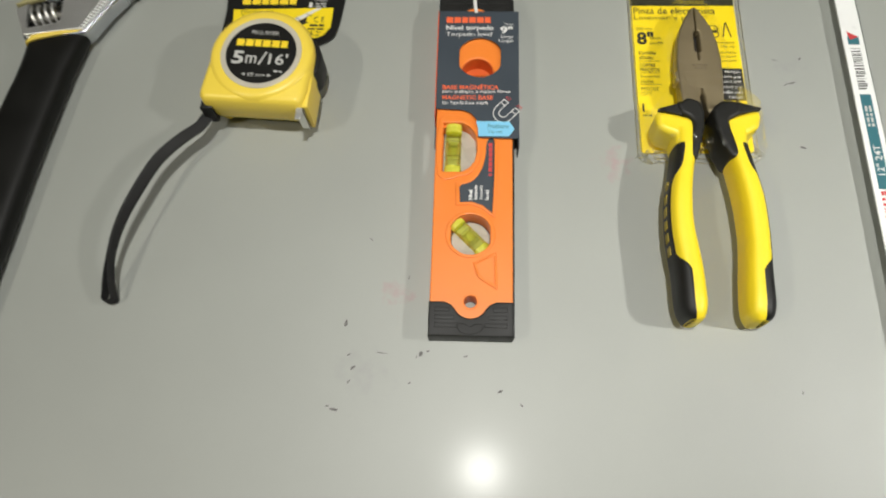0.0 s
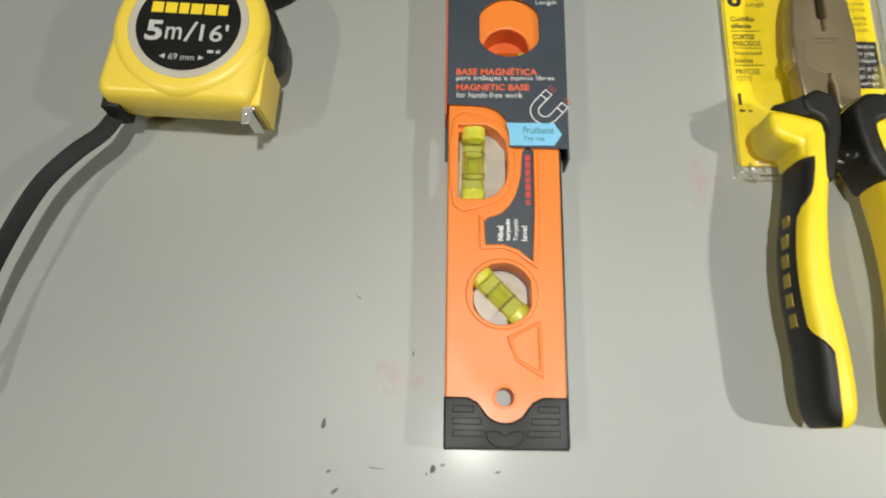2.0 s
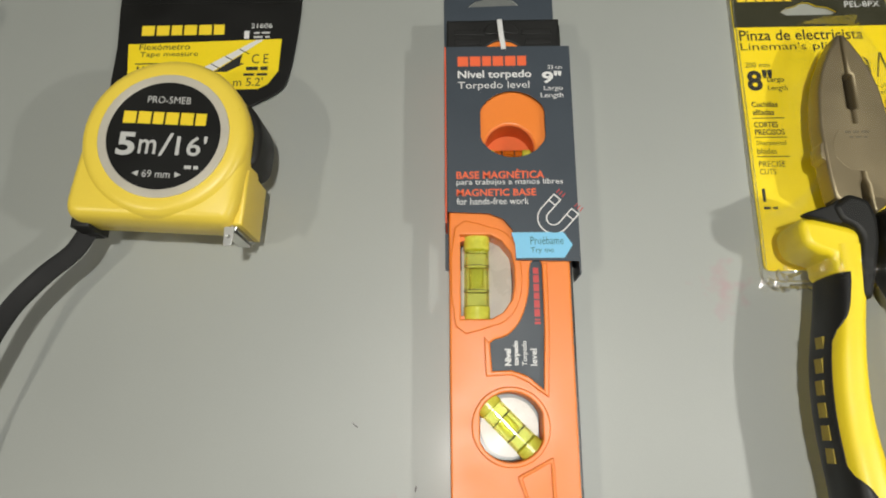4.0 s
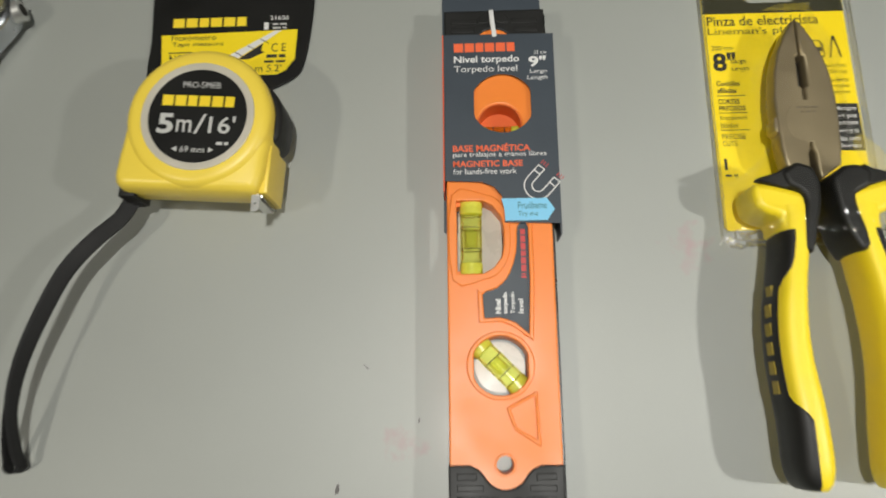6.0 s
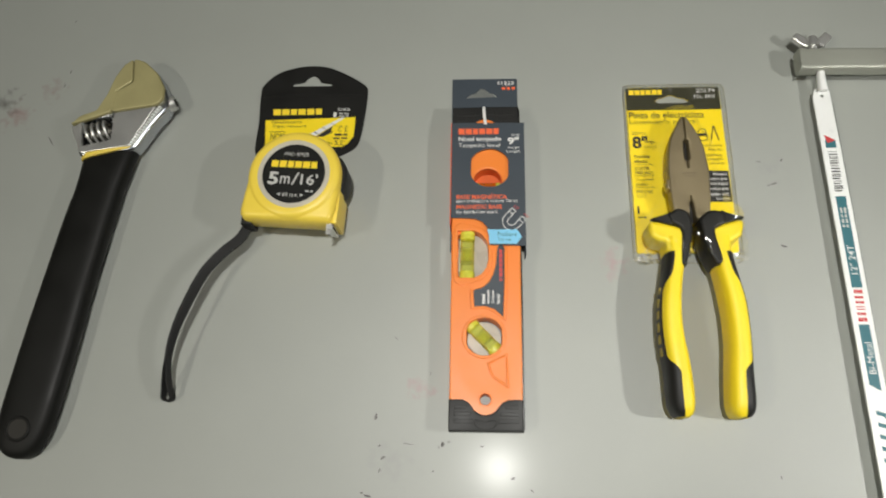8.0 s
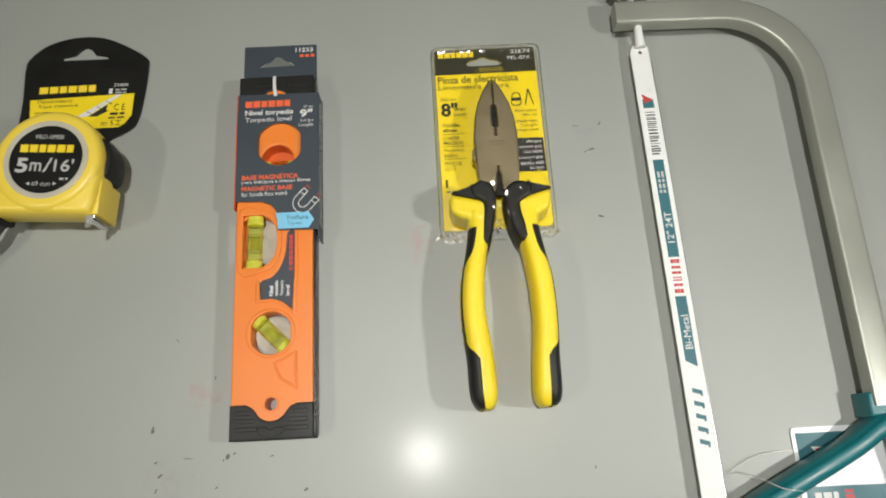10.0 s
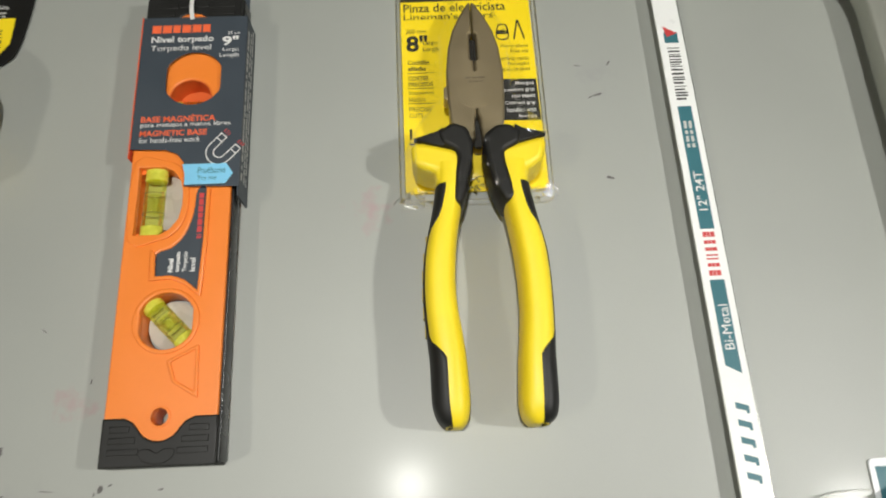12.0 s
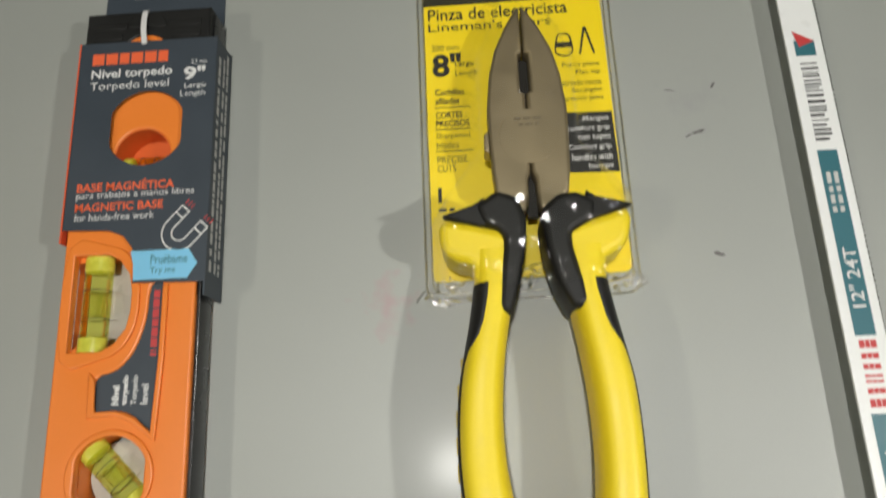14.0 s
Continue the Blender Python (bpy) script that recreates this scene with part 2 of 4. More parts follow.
def flowing(points, n=5, closed=True):
    """A smooth line through points of any dimension."""
    pts = [np.array(p, float) for p in points]
    out, count = [], len(pts)
    for i in range(count if closed else count - 1):
        if closed:
            p0, p1, p2, p3 = (pts[(i + k) % count] for k in (-1, 0, 1, 2))
        else:
            p0, p1, p2, p3 = pts[max(i - 1, 0)], pts[i], pts[i + 1], pts[min(i + 2, count - 1)]
        for k in range(n):
            t = k / n
            out.append(tuple(0.5 * (2 * p1 + (p2 - p0) * t + (2 * p0 - 5 * p1 + 4 * p2 - p3) * t * t + (3 * p1 - p0 - 3 * p2 + p3) * t ** 3)))
    if not closed:
        out.append(tuple(pts[-1]))
    return out


def ring(x, y, r, n=40, ry=None):
    return [(x + r * math.cos(2 * math.pi * i / n), y + (ry or r) * math.sin(2 * math.pi * i / n)) for i in range(n)]


def loft(rings, closed=False, name="loft"):
    """A skin over rings of equal count, capped at both ends unless it closes on itself."""
    bm = bmesh.new()
    rows = [[bm.verts.new(p) for p in r] for r in rings]
    m = len(rows[0])
    pairs = list(zip(rows, rows[1:] + rows[:1] if closed else rows[1:]))
    for a, b in pairs:
        for i in range(m):
            bm.faces.new((a[i], a[(i + 1) % m], b[(i + 1) % m], b[i]))
    if not closed:
        bm.faces.new(rows[0][::-1])
        bm.faces.new(rows[-1])
    bmesh.ops.recalc_face_normals(bm, faces=bm.faces)
    mesh = bpy.data.meshes.new(name)
    bm.to_mesh(mesh)
    bm.free()
    for poly in mesh.polygons:
        poly.use_smooth = True
    return smooth(mesh, 50)


def squircle(a, b, power=3.0, n=24):
    """A section between an ellipse and a rectangle, half sizes a and b."""
    out = []
    for i in range(n):
        c, s = math.cos(2 * math.pi * i / n), math.sin(2 * math.pi * i / n)
        out.append((a * math.copysign(abs(c) ** (2 / power), c), b * math.copysign(abs(s) ** (2 / power), s)))
    return out


def sweep(path, section, closed=False, twist=None):
    """A section, or one for each point, drawn along a path; its first axis lies level unless twisted."""
    pts, rings = [Vector(p) for p in path], []
    for i, p in enumerate(pts):
        a = pts[i - 1] if i or closed else pts[0]
        b = pts[(i + 1) % len(pts)] if closed or i < len(pts) - 1 else p
        way = (b - a).normalized()
        side = way.cross(Vector((0, 0, 1)))
        side = side.normalized() if side.length > 1e-6 else Vector((1, 0, 0))
        up = side.cross(way)
        turn = twist[i] if twist else 0.0
        side, up = side * math.cos(turn) + up * math.sin(turn), up * math.cos(turn) - side * math.sin(turn)
        shape = section[i] if isinstance(section[0], list) else section
        rings.append([p + side * u + up * v for u, v in shape])
    return loft(rings, closed)


def letter(body, x0, y0, x1, y1, z, ink, parent, turn=0, local=False, bold=0.0, name="lettering"):
    """Printed words that fill a box given in millimetres; turn is 0, or 90 to read upwards."""
    data = bpy.data.curves.new("words", "FONT")
    data.body, data.size, data.offset, data.resolution_u = body, 1.0, bold, 3
    ob = bpy.data.objects.new("words", data)
    scene.collection.objects.link(ob)
    mesh = bpy.data.meshes.new_from_object(ob.evaluated_get(bpy.context.evaluated_depsgraph_get()))
    bpy.data.objects.remove(ob)
    bpy.data.curves.remove(data)
    if turn:
        mesh.transform(Matrix.Rotation(radians(turn), 4, "Z"))
    co = np.array([v.co[:] for v in mesh.vertices])
    lo, hi = co.min(0), co.max(0)
    sx, sy = (x1 - x0) / 1000 / (hi[0] - lo[0]), (y1 - y0) / 1000 / (hi[1] - lo[1])
    for v in mesh.vertices:
        v.co = (x0 / 1000 + (v.co.x - lo[0]) * sx, y0 / 1000 + (v.co.y - lo[1]) * sy, z)
    return part(name, mesh, ink, parent, local=local)


def bars(x0, y0, x1, y1, z, ink, parent, lengths, local=False, upright=False):
    """Blocks that stand for a word: lengths are shares of the row, negative for gaps. Millimetres."""
    total, at = sum(abs(k) for k in lengths), 0.0
    for k in lengths:
        a, b = at / total, (at + abs(k)) / total
        at += abs(k)
        if k > 0:
            if upright:
                c = [(x0, y0 + (y1 - y0) * a), (x1, y0 + (y1 - y0) * a), (x1, y0 + (y1 - y0) * b), (x0, y0 + (y1 - y0) * b)]
            else:
                c = [(x0 + (x1 - x0) * a, y0), (x0 + (x1 - x0) * b, y0), (x0 + (x1 - x0) * b, y1), (x0 + (x1 - x0) * a, y1)]
            bm = bmesh.new()
            bm.faces.new([bm.verts.new((x / 1000, y / 1000, z)) for x, y in c])
            part("printed_mark", bm, ink, parent, local=local)


def flat(points, z, ink, parent, name="printed_panel", thick=0.00006, local=False, holes=()):
    """A printed area, given in millimetres."""
    return part(name, plate([[(x / 1000, y / 1000) for x, y in loop] for loop in (points, *holes)], z, z + thick), ink, parent, local=local)


BRAND = [6, -1, 6, -1, 5, -1, 6, -1, 6, -1, 5]

# ---- the room ----
def slab(name, x0, y0, z0, x1, y1, z1, material, label):
    bm = bmesh.new()
    bmesh.ops.create_cube(bm, size=1, matrix=Matrix.Translation(((x0 + x1) / 2, (y0 + y1) / 2, (z0 + z1) / 2)) @ Matrix.Diagonal((x1 - x0, y1 - y0, z1 - z0, 1)))
    mesh = bpy.data.meshes.new(name)
    bm.to_mesh(mesh)
    bm.free()
    mesh.materials.append(material)
    return tagged(new(name, mesh), label, "room", kind="structure")


slab("floor", -2.4, -2.0, -0.80, 2.4, 2.0, -0.75, FLOOR, "grey cement floor under the work table")
slab("ceiling", -2.4, -2.0, 1.90, 2.4, 2.0, 1.95, CEIL, "plain white painted ceiling of the workshop")
slab("wall_north", -2.5, 2.0, -0.8, 2.5, 2.1, 1.95, WALL, "plain off-white painted wall")
slab("wall_south", -2.5, -2.1, -0.8, 2.5, -2.0, 1.95, WALL, "plain off-white painted wall")
slab("wall_east", 2.4, -2.0, -0.8, 2.5, 2.0, 1.95, WALL, "plain off-white painted wall")
slab("wall_west", -2.5, -2.0, -0.8, -2.4, 2.0, 1.95, WALL, "plain off-white painted wall")


def added_lamp(place, radius, top):
    x, y, z = place
    # Stem and housing are added round the light; no lamp is in view.
    lamp = thing("added_lamp", (x, y, top), "round white lamp added on a thin stem for an unseen light", "lamp", group="lamps of the room", size=(1, 1, 1))
    part("stem", plate([ring(x, y, 0.008, 16)], z + 0.03, top), LAMP_WHITE, lamp)
    part("housing", plate([ring(x, y, radius * 1.08, 40)], z + 0.006, z + 0.035, 0.006), LAMP_WHITE, lamp)


for place, radius, watts, beam, colour, aim in LAMPS:
    added_lamp(place, radius, 1.90)


# ---- the table ----
table = thing("work_table", (0, 0.12, -0.75), "grey enamelled metal work table with scuffs and faint pink stains", "table", size=(1, 1, 1))
top = part("tabletop", plate([rounded([(-0.75, -0.28), (0.75, -0.28), (0.75, 0.52), (-0.75, 0.52)], 0.02)], -0.028, 0.0, 0.003), ENAMEL, table)
for lx in (-0.70, 0.70):
    for ly in (-0.23, 0.47):
        part("leg", box(lx - 0.02, ly - 0.02, -0.75, lx + 0.02, ly + 0.02, -0.028, 0.002), STEEL_PAINT, table)
SCUFFS = [(-72, 9, 2.2, 5, 80), (-66, -17, 1.5, 4.2, 35), (-69, -9.5, 1.2, 2.6, 20), (-68, -25, 1.1, 3.2, 60), (-75, -41, 1.7, 6.0, -8), (-79, -39, 1.0, 2.4, 0), (-27, -8, 2.2, 4.2, 70), (-23, -6.5, 1.0, 2.4, 20), (-1, -9, 1.0, 3.4, 8),
          (-50, -8, 0.6, 9, -4), (19, -28.5, 1.7, 3.6, 30), (31, -36, 1.0, 3.0, -50), (-60, 62, 0.6, 4.2, -40), (-36, 38, 0.8, 3.0, 80), (-33, -25, 1.1, 2.4, 30), (-29.5, -10, 0.7, 2.0, 80),
          (207, 175, 1.5, 6.6, 14), (203, 173.5, 0.9, 3.0, 30), (208, 128, 1.8, 4.2, -20), (214.5, 193.5, 1.1, 4.4, 55), (198, 192.5, 0.6, 5.0, -8), (187, -25, 0.8, 2.6, 85),
          (-339, 217, 1.0, 11, -56), (-334, 279, 1.0, 4.0, 75), (-337, 267, 0.8, 5.0, 85), (-339, 327, 1.0, 2.6, 60)]
for sx, sy, wide, long, turn in SCUFFS:
    c, s = math.cos(radians(turn)), math.sin(radians(turn))
    shape = []
    for i in range(14):
        a, k = 2 * math.pi * i / 14, random.uniform(0.55, 1.05)
        u, v = long / 2 * math.cos(a) * k, wide / 2 * math.sin(a) * k
        shape.append(((sx + u * c - v * s) / 1000, (sy + u * s + v * c) / 1000))
    part("scuff", plate([shape], 0.00002, 0.00012), SCUFF, top)


# ---- torpedo level in its card sleeve ----
def torpedo_level():
    t = thing("torpedo_level", (0.0015, 0.115, 0), "orange plastic torpedo level with black end caps and yellow vials", "level", size=LEVEL)
    T, x0, x1 = 0.0210, -0.0222, 0.0254
    window = [(-0.0178, 0.1015), (-0.006, 0.1015), (-0.0015, 0.104), (0.0022, 0.109), (0.0034, 0.115), (0.0034, 0.122), (0.0022, 0.128), (-0.0015, 0.133), (-0.006, 0.1355), (-0.0178, 0.1355)]
    hole = [(max(-0.0112, min(0.0122, x)), y) for x, y in ring(0.0004, 0.061, 0.0128, 48)]
    eye3 = ring(0.0030, 0.1728, 0.0104, 40)
    recess = flowing([(-0.0068, 0.0922), (-0.0062, 0.0815), (0.001, 0.0818), (0.0075, 0.0795), (0.0132, 0.0745), (0.0143, 0.098), (0.0143, 0.1235), (0.0098, 0.1235), (0.0088, 0.112), (0.0055, 0.1015), (0.0, 0.0952)], 3)
    outline = rounded([(x0, 0.0005), (x1, 0.0005), (x1, 0.2315), (x0, 0.2315)], 0.002)
    pin1, pin2 = ring(0.0012, 0.0198, 0.0036, 28), ring(0.0012, 0.2122, 0.0036, 28)
    # the long window is also open to the edge beside it, half-way up
    notched = [(x0, 0.0005), (x1, 0.0005), (x1, 0.2315), (x0, 0.2315), (x0, 0.1335)] + [(-0.0178, 0.1335), (-0.006, 0.1355), (-0.0015, 0.133), (0.0022, 0.128), (0.0034, 0.122), (0.0034, 0.115), (0.0022, 0.109), (-0.0015, 0.104), (-0.006, 0.1015), (-0.0178, 0.1035), (x0, 0.1035)]
    holes = [hole, eye3, recess, pin1, pin2]
    part("body", joined([plate([outline, window] + holes, 0.0012, 0.0060), plate([notched] + holes, 0.0060, 0.0165), plate([outline, window] + holes, 0.0165, T - 0.0004, 0.0008)]), ORANGE, t)
    # The web's darker orange paints in the shade low in the openings.
    part("base_web", plate([rounded([(x0 + 0.002, 0.004), (x1 - 0.002, 0.004), (x1 - 0.002, 0.228), (x0 + 0.002, 0.228)], 0.002), window, hole, eye3, pin1, pin2], 0.0010, 0.0030), ORANGE_SHADE, t)
    part("magnetic_rail", box(x1 - 0.0002, 0.001, 0.0025, x1 + 0.0012, 0.231, 0.0172, 0.0004), BLACK_GLOSS, t, "black magnetic rail along one edge")
    # Thin ring added to darken the eye's wall as shade would.
    part("eye_shade_ring", plate([ring(0.0030, 0.1728, 0.0106, 40), ring(0.0030, 0.1728, 0.0100, 40)], 0.0014, T - 0.0010), ORANGE_SHADE, t)
    # raised rims
    rim = [(-0.0200, 0.0988), (-0.0055, 0.0988), (0.0005, 0.1015), (0.0045, 0.107), (0.0062, 0.114), (0.0062, 0.123), (0.0045, 0.1305), (0.0005, 0.136), (-0.0055, 0.1385), (-0.0200, 0.1385)]
    part("window_rim", plate([flowing(rim, 3)[:], window], T - 0.0008, T + 0.0009, 0.0006), ORANGE, t)
    part("window_rim", plate([ring(0.0004, 0.061, 0.0148, 48), hole], T - 0.0008, T + 0.0007, 0.0006), ORANGE, t)
    tri = [(0.0022, 0.0432), (0.0158, 0.0502), (0.0166, 0.0268), (0.0055, 0.0338)]
    tri_in = [(0.0040, 0.0426), (0.0146, 0.0480), (0.0151, 0.0298), (0.0066, 0.0348)]
    part("relief_line", plate([rounded(tri, 0.001), rounded(tri_in, 0.001)], T - 0.0006, T + 0.0009, 0.0006), ORANGE, t)
    edge = [(-0.0090, 0.0945), (-0.0086, 0.0795), (0.0012, 0.0800), (0.0068, 0.0775), (0.0150, 0.0715), (0.0163, 0.098), (0.0163, 0.1235), (0.0143, 0.1235), (0.0143, 0.098), (0.0132, 0.0745), (0.0075, 0.0795), (0.001, 0.0818), (-0.0062, 0.0815), (-0.0068, 0.0922)]
    part("relief_line", plate([edge], T - 0.0006, T + 0.0010, 0.0006), ORANGE, t)
    label = part("label_plate", plate([recess], 0.0150, T - 0.0014), SLATE, t, "dark slate label set into the body")
    for i, word in enumerate(("Nivel", "torpedo", "Torpedo", "level")):
        letter(word, -1.2 + i * 3.3, 83.6, 1.3 + i * 3.3, 83.6 + (6.5 if i in (0, 3) else 9.6), T - 0.00132, INK_WHITE, label, 90, bold=0.05 if i < 2 else 0.02)
    bars(10.8, 99.5, 13.0, 122, T - 0.00132, INK_RED, label, [2, -1, 1, -2] + BRAND, upright=True)
    # black end caps: the body's tongue reaches into each
    for sign, base in ((1, 0.0), (-1, 0.232)):
        def at(x, y):
            return (x, base + sign * y)
        tongue = [at(0.0012 + 0.0098 * math.sin(a), 0.0198 - 0.0098 * math.cos(a)) for a in np.linspace(1.12, -1.12, 11)]
        line = [at(x0 - 0.0004, -0.0003), at(x1 + 0.0004, -0.0003), at(x1 + 0.0004, 0.0198), at(0.0160, 0.0198), at(0.0122, 0.0180), *tongue, at(-0.0098, 0.0180), at(-0.0136, 0.0198), at(x0 - 0.0004, 0.0198)]
        cap = part("end_cap", plate([line], 0.0008, T + 0.0004, 0.0009), BLACK, t, "ribbed black rubber end cap")
        for side in (-1, 1):
            for y in (0.0046, 0.0092, 0.0138):
                xa, xb = {0.0046: 0.0080, 0.0092: 0.0096, 0.0138: 0.0124}[y], 0.0208
                a, b = sorted((0.0016 + side * xa, 0.0016 + side * xb))
                y_low = min(at(0, y)[1], at(0, y + 0.0026)[1])
                part("rib", box(a, y_low, T, b, y_low + 0.0026, T + 0.0010, 0.0004), BLACK, cap)
        shield = [at(-0.0062, 0.0062), at(-0.002, 0.0068), at(0.0012, 0.0052), at(0.0044, 0.0068), at(0.0086, 0.0062), at(0.007, 0.0022), at(0.0012, 0.0005), at(-0.0046, 0.0022)]
        part("rib", plate([flowing(shield, 3)], T, T + 0.0009, 0.0004), BLACK, cap)
        part("eyelet", plate([ring(*at(0.0012, 0.0198), 0.0046, 28), ring(*at(0.0012, 0.0198), 0.0036, 28)], T - 0.0012, T + 0.0004, 0.0003), ORANGE, t)

    # Pale sheets added to brighten the openings, as if the table showed through.
    part("added_vial_back", plate([rounded([(-0.0172, 0.1020), (0.0028, 0.1020), (0.0028, 0.1350), (-0.0172, 0.1350)], 0.004)], 0.0055, 0.0066), PALE_BACK, t, "pale opaque sheet added behind the vial for the lit table")
    part("added_vial_back", plate([ring(0.0004, 0.061, 0.0112, 40)], 0.0055, 0.0066), PALE_BACK, t, "pale opaque sheet added behind the vial for the lit table")

    # Floor added in the shaded orange, so the third eye looks deep.
    part("added_vial_back", plate([ring(0.0030, 0.1728, 0.0099, 40)], 0.0035, 0.0046), ORANGE_SHADE, t, "darker orange floor added behind the vial, shade in its colour")

    def vial(p, q, r=0.0047):
        p, q = Vector(p), Vector(q)
        way = (q - p).normalized()
        def along(a, b, radius, name, material, label=""):
            pts = [p + way * a, p + way * (a + 0.0004), p + way * (b - 0.0004), p + way * b]
            shapes = [squircle(radius * k, radius * k, 2, 28) for k in (0.9, 1, 1, 0.9)]
            piece = part(name, sweep(pts, shapes), material, t, label)
            piece.visible_shadow = material is not VIAL
            return piece
        long = (q - p).length
        along(0, long, r, "vial", VIAL, "yellow-green spirit vial")
        along(-0.0008, long * 0.16, r * 1.04, "vial_plug", VIAL_END)
        along(long * 0.84, long + 0.0008, r * 1.04, "vial_plug", VIAL_END)
        along(long * 0.36, long * 0.62, r * 0.6, "bubble", BUBBLE)
        for k in (0.35, 0.65):
            side = way.cross(Vector((0, 0, 1)))
            hoop = [p + way * (long * k) + (side * math.cos(a) + Vector((0, 0, 1)) * math.sin(a)) * (r * 1.01) for a in np.linspace(0, 2 * math.pi, 24, endpoint=False)]
            part("vial_line", sweep(hoop, squircle(0.00013, 0.00013, 2, 6), closed=True), INK_BLACK, t)

    vial((-0.0112, 0.1352, 0.0145), (-0.0115, 0.1018, 0.0145), 0.0050)
    vial((-0.0092, 0.0705, 0.0135), (0.0092, 0.0518, 0.0135), 0.0048)
    vial((-0.0058, 0.1702, 0.0110), (0.0116, 0.1702, 0.0110), 0.0040)
    return t


torpedo_level()


def level_sleeve():
    t = thing("card_sleeve", (0.003, 0.17, 0), "dark slate cardboard sleeve with hanging flap round the level", "packaging", size=LEVEL)
    Z = 0.0236
    front = [(-0.0230, 0.2186), (0.0290, 0.2182), (0.0292, 0.1238), (0.0040, 0.1245), (0.0042, 0.1310), (0.0030, 0.1370), (-0.0005, 0.1415), (-0.0060, 0.1438), (-0.0228, 0.1446)]
    cut = [(max(-0.0088, min(0.0178, x)), y) for x, y in ring(0.0045, 0.1826, 0.0148, 48)]
    face = part("front_panel", plate([front, cut], Z - 0.0005, Z, 0.00015), SLATE, t)
    part("side_panel", plate([[(-0.0236, 0.1400), (-0.0230, 0.1400), (-0.0230, 0.2186), (-0.0236, 0.2186)]], 0.0008, Z), CARD_RED, t, "orange-red side of the sleeve")
    side = part("side_panel", plate([[(0.0288, 0.1190), (0.0295, 0.1190), (0.0295, 0.2182), (0.0288, 0.2182)]], 0.0008, Z - 0.0002), SLATE, t)
    bm = bmesh.new()
    for row, (za, zb) in enumerate(((0.0165, 0.0195), (0.0105, 0.0130), (0.0055, 0.0080))):
        y = 0.128
        while y < 0.212:
            step = random.uniform(0.0015, 0.0045)
            bm.faces.new([bm.verts.new((0.02954, a, b)) for a, b in ((y, za), (y + step, za), (y + step, zb), (y, zb))])
            y += step + random.choice((0.0006, 0.0006, 0.0018))
    part("printed_mark", bm, INK_GREY, side)
    slot = [(-0.0135, 0.2480), (0.0105, 0.2485), (0.0075, 0.2515), (0.0045, 0.2520), (0.0010, 0.2555), (-0.0025, 0.2560), (-0.0060, 0.2520), (-0.0095, 0.2510)]
    back = part("back_panel", plate([rounded([(-0.0240, 0.1240), (0.0262, 0.1240), (0.0256, 0.2642), (-0.0240, 0.2645)], 0.0008), slot], 0.0003, 0.0009), SLATE, t, "flat hanging flap with a punched slot")
    # Sheet added under the slot; its grey is the shade there.
    part("slot_shade_sheet", plate([[(x * 0.93 - 0.0001, y + 0.0001) for x, y in slot]], 0.00028, 0.0004), SLOT_SHADE, t, "grey sheet added in the slot for the shaded table behind it")
    letter("11223", 11, 258.9, 23, 262.1, 0.00096, INK_WHITE, back, bold=0.02)
    bars(14, 254.8, 24, 257.0, 0.00096, INK_ORANGE, back, [2, -1, 2, -1, 2])
    P = Z + 0.00006
    bars(-18, 209.2, 11, 213.8, P, INK_ORANGE, face, BRAND)
    letter("Nivel torpedo", -18, 202.6, 13, 207.2, P, INK_WHITE, face, bold=0.02)
    letter("Torpedo level", -18, 197.8, 12, 202.0, P, INK_WHITE, face)
    letter("9\"", 17.4, 200.8, 25.6, 206.4, P, INK_WHITE, face, bold=0.03)
    letter("23 cm", 20, 207.4, 26, 209.2, P, INK_WHITE, face)
    letter("Largo", 18, 197.0, 26, 199.6, P, INK_WHITE, face)
    letter("Length", 16.6, 193.6, 26, 196.4, P, INK_WHITE, face)
    letter("BASE MAGNÉTICA", -19, 158.6, 16.6, 162.6, P, INK_ORANGE, face, bold=0.02)
    letter("para trabajos a manos libres", -19, 155.4, 24, 158.4, P, INK_WHITE, face)
    letter("MAGNETIC BASE", -19, 151.2, 13, 154.2, P, INK_ORANGE, face, bold=0.02)
    letter("for han" + "ds-free work", -19, 147.6, 10, 150.4, P, INK_WHITE, face)
    arrow = [(4.2, 125.3), (23.2, 125.3), (26.6, 130.5), (23.2, 135.8), (2.6, 135.8), (3.9, 131)]
    flat(arrow, Z + 0.00001, INK_BLUE, face)
    letter("Pruébame", 10, 130.8, 23, 134.0, Z + 0.00012, INK_TEAL, face)
    letter("Try me", 10, 126.8, 19, 129.6, Z + 0.00012, INK_TEAL, face)
    # horseshoe magnet drawn in white lines
    c, tilt = Vector((19.6, 141.6)), radians(-42)
    def spot(u, v):
        return (c.x + u * math.cos(tilt) - v * math.sin(tilt), c.y + u * math.sin(tilt) + v * math.cos(tilt))
    def horseshoe(ro, ri, tip):
        outer = [spot(ro * math.cos(a), ro * math.sin(a)) for a in np.linspace(math.pi, 2 * math.pi, 15)]
        inner = [spot(ri * math.cos(a), ri * math.sin(a)) for a in np.linspace(2 * math.pi, math.pi, 15)]
        return [spot(-ro, tip)] + outer + [spot(ro, tip), spot(ri, tip)] + inner + [spot(-ri, tip)]
    flat(horseshoe(6.6, 2.6, 8.0), Z + 0.00001, INK_WHITE, face, "printed_mark", 0.00003)
    flat(horseshoe(6.1, 3.1, 7.5), Z + 0.00003, SLATE, face, "printed_mark", 0.00006)
    for side_sign in (-1, 1):
        a, b = sorted((side_sign * 2.8, side_sign * 6.4))
        flat([spot(a, 4.3), spot(b, 4.3), spot(b, 4.8), spot(a, 4.8)], Z + 0.00005, INK_WHITE, face, "printed_mark")
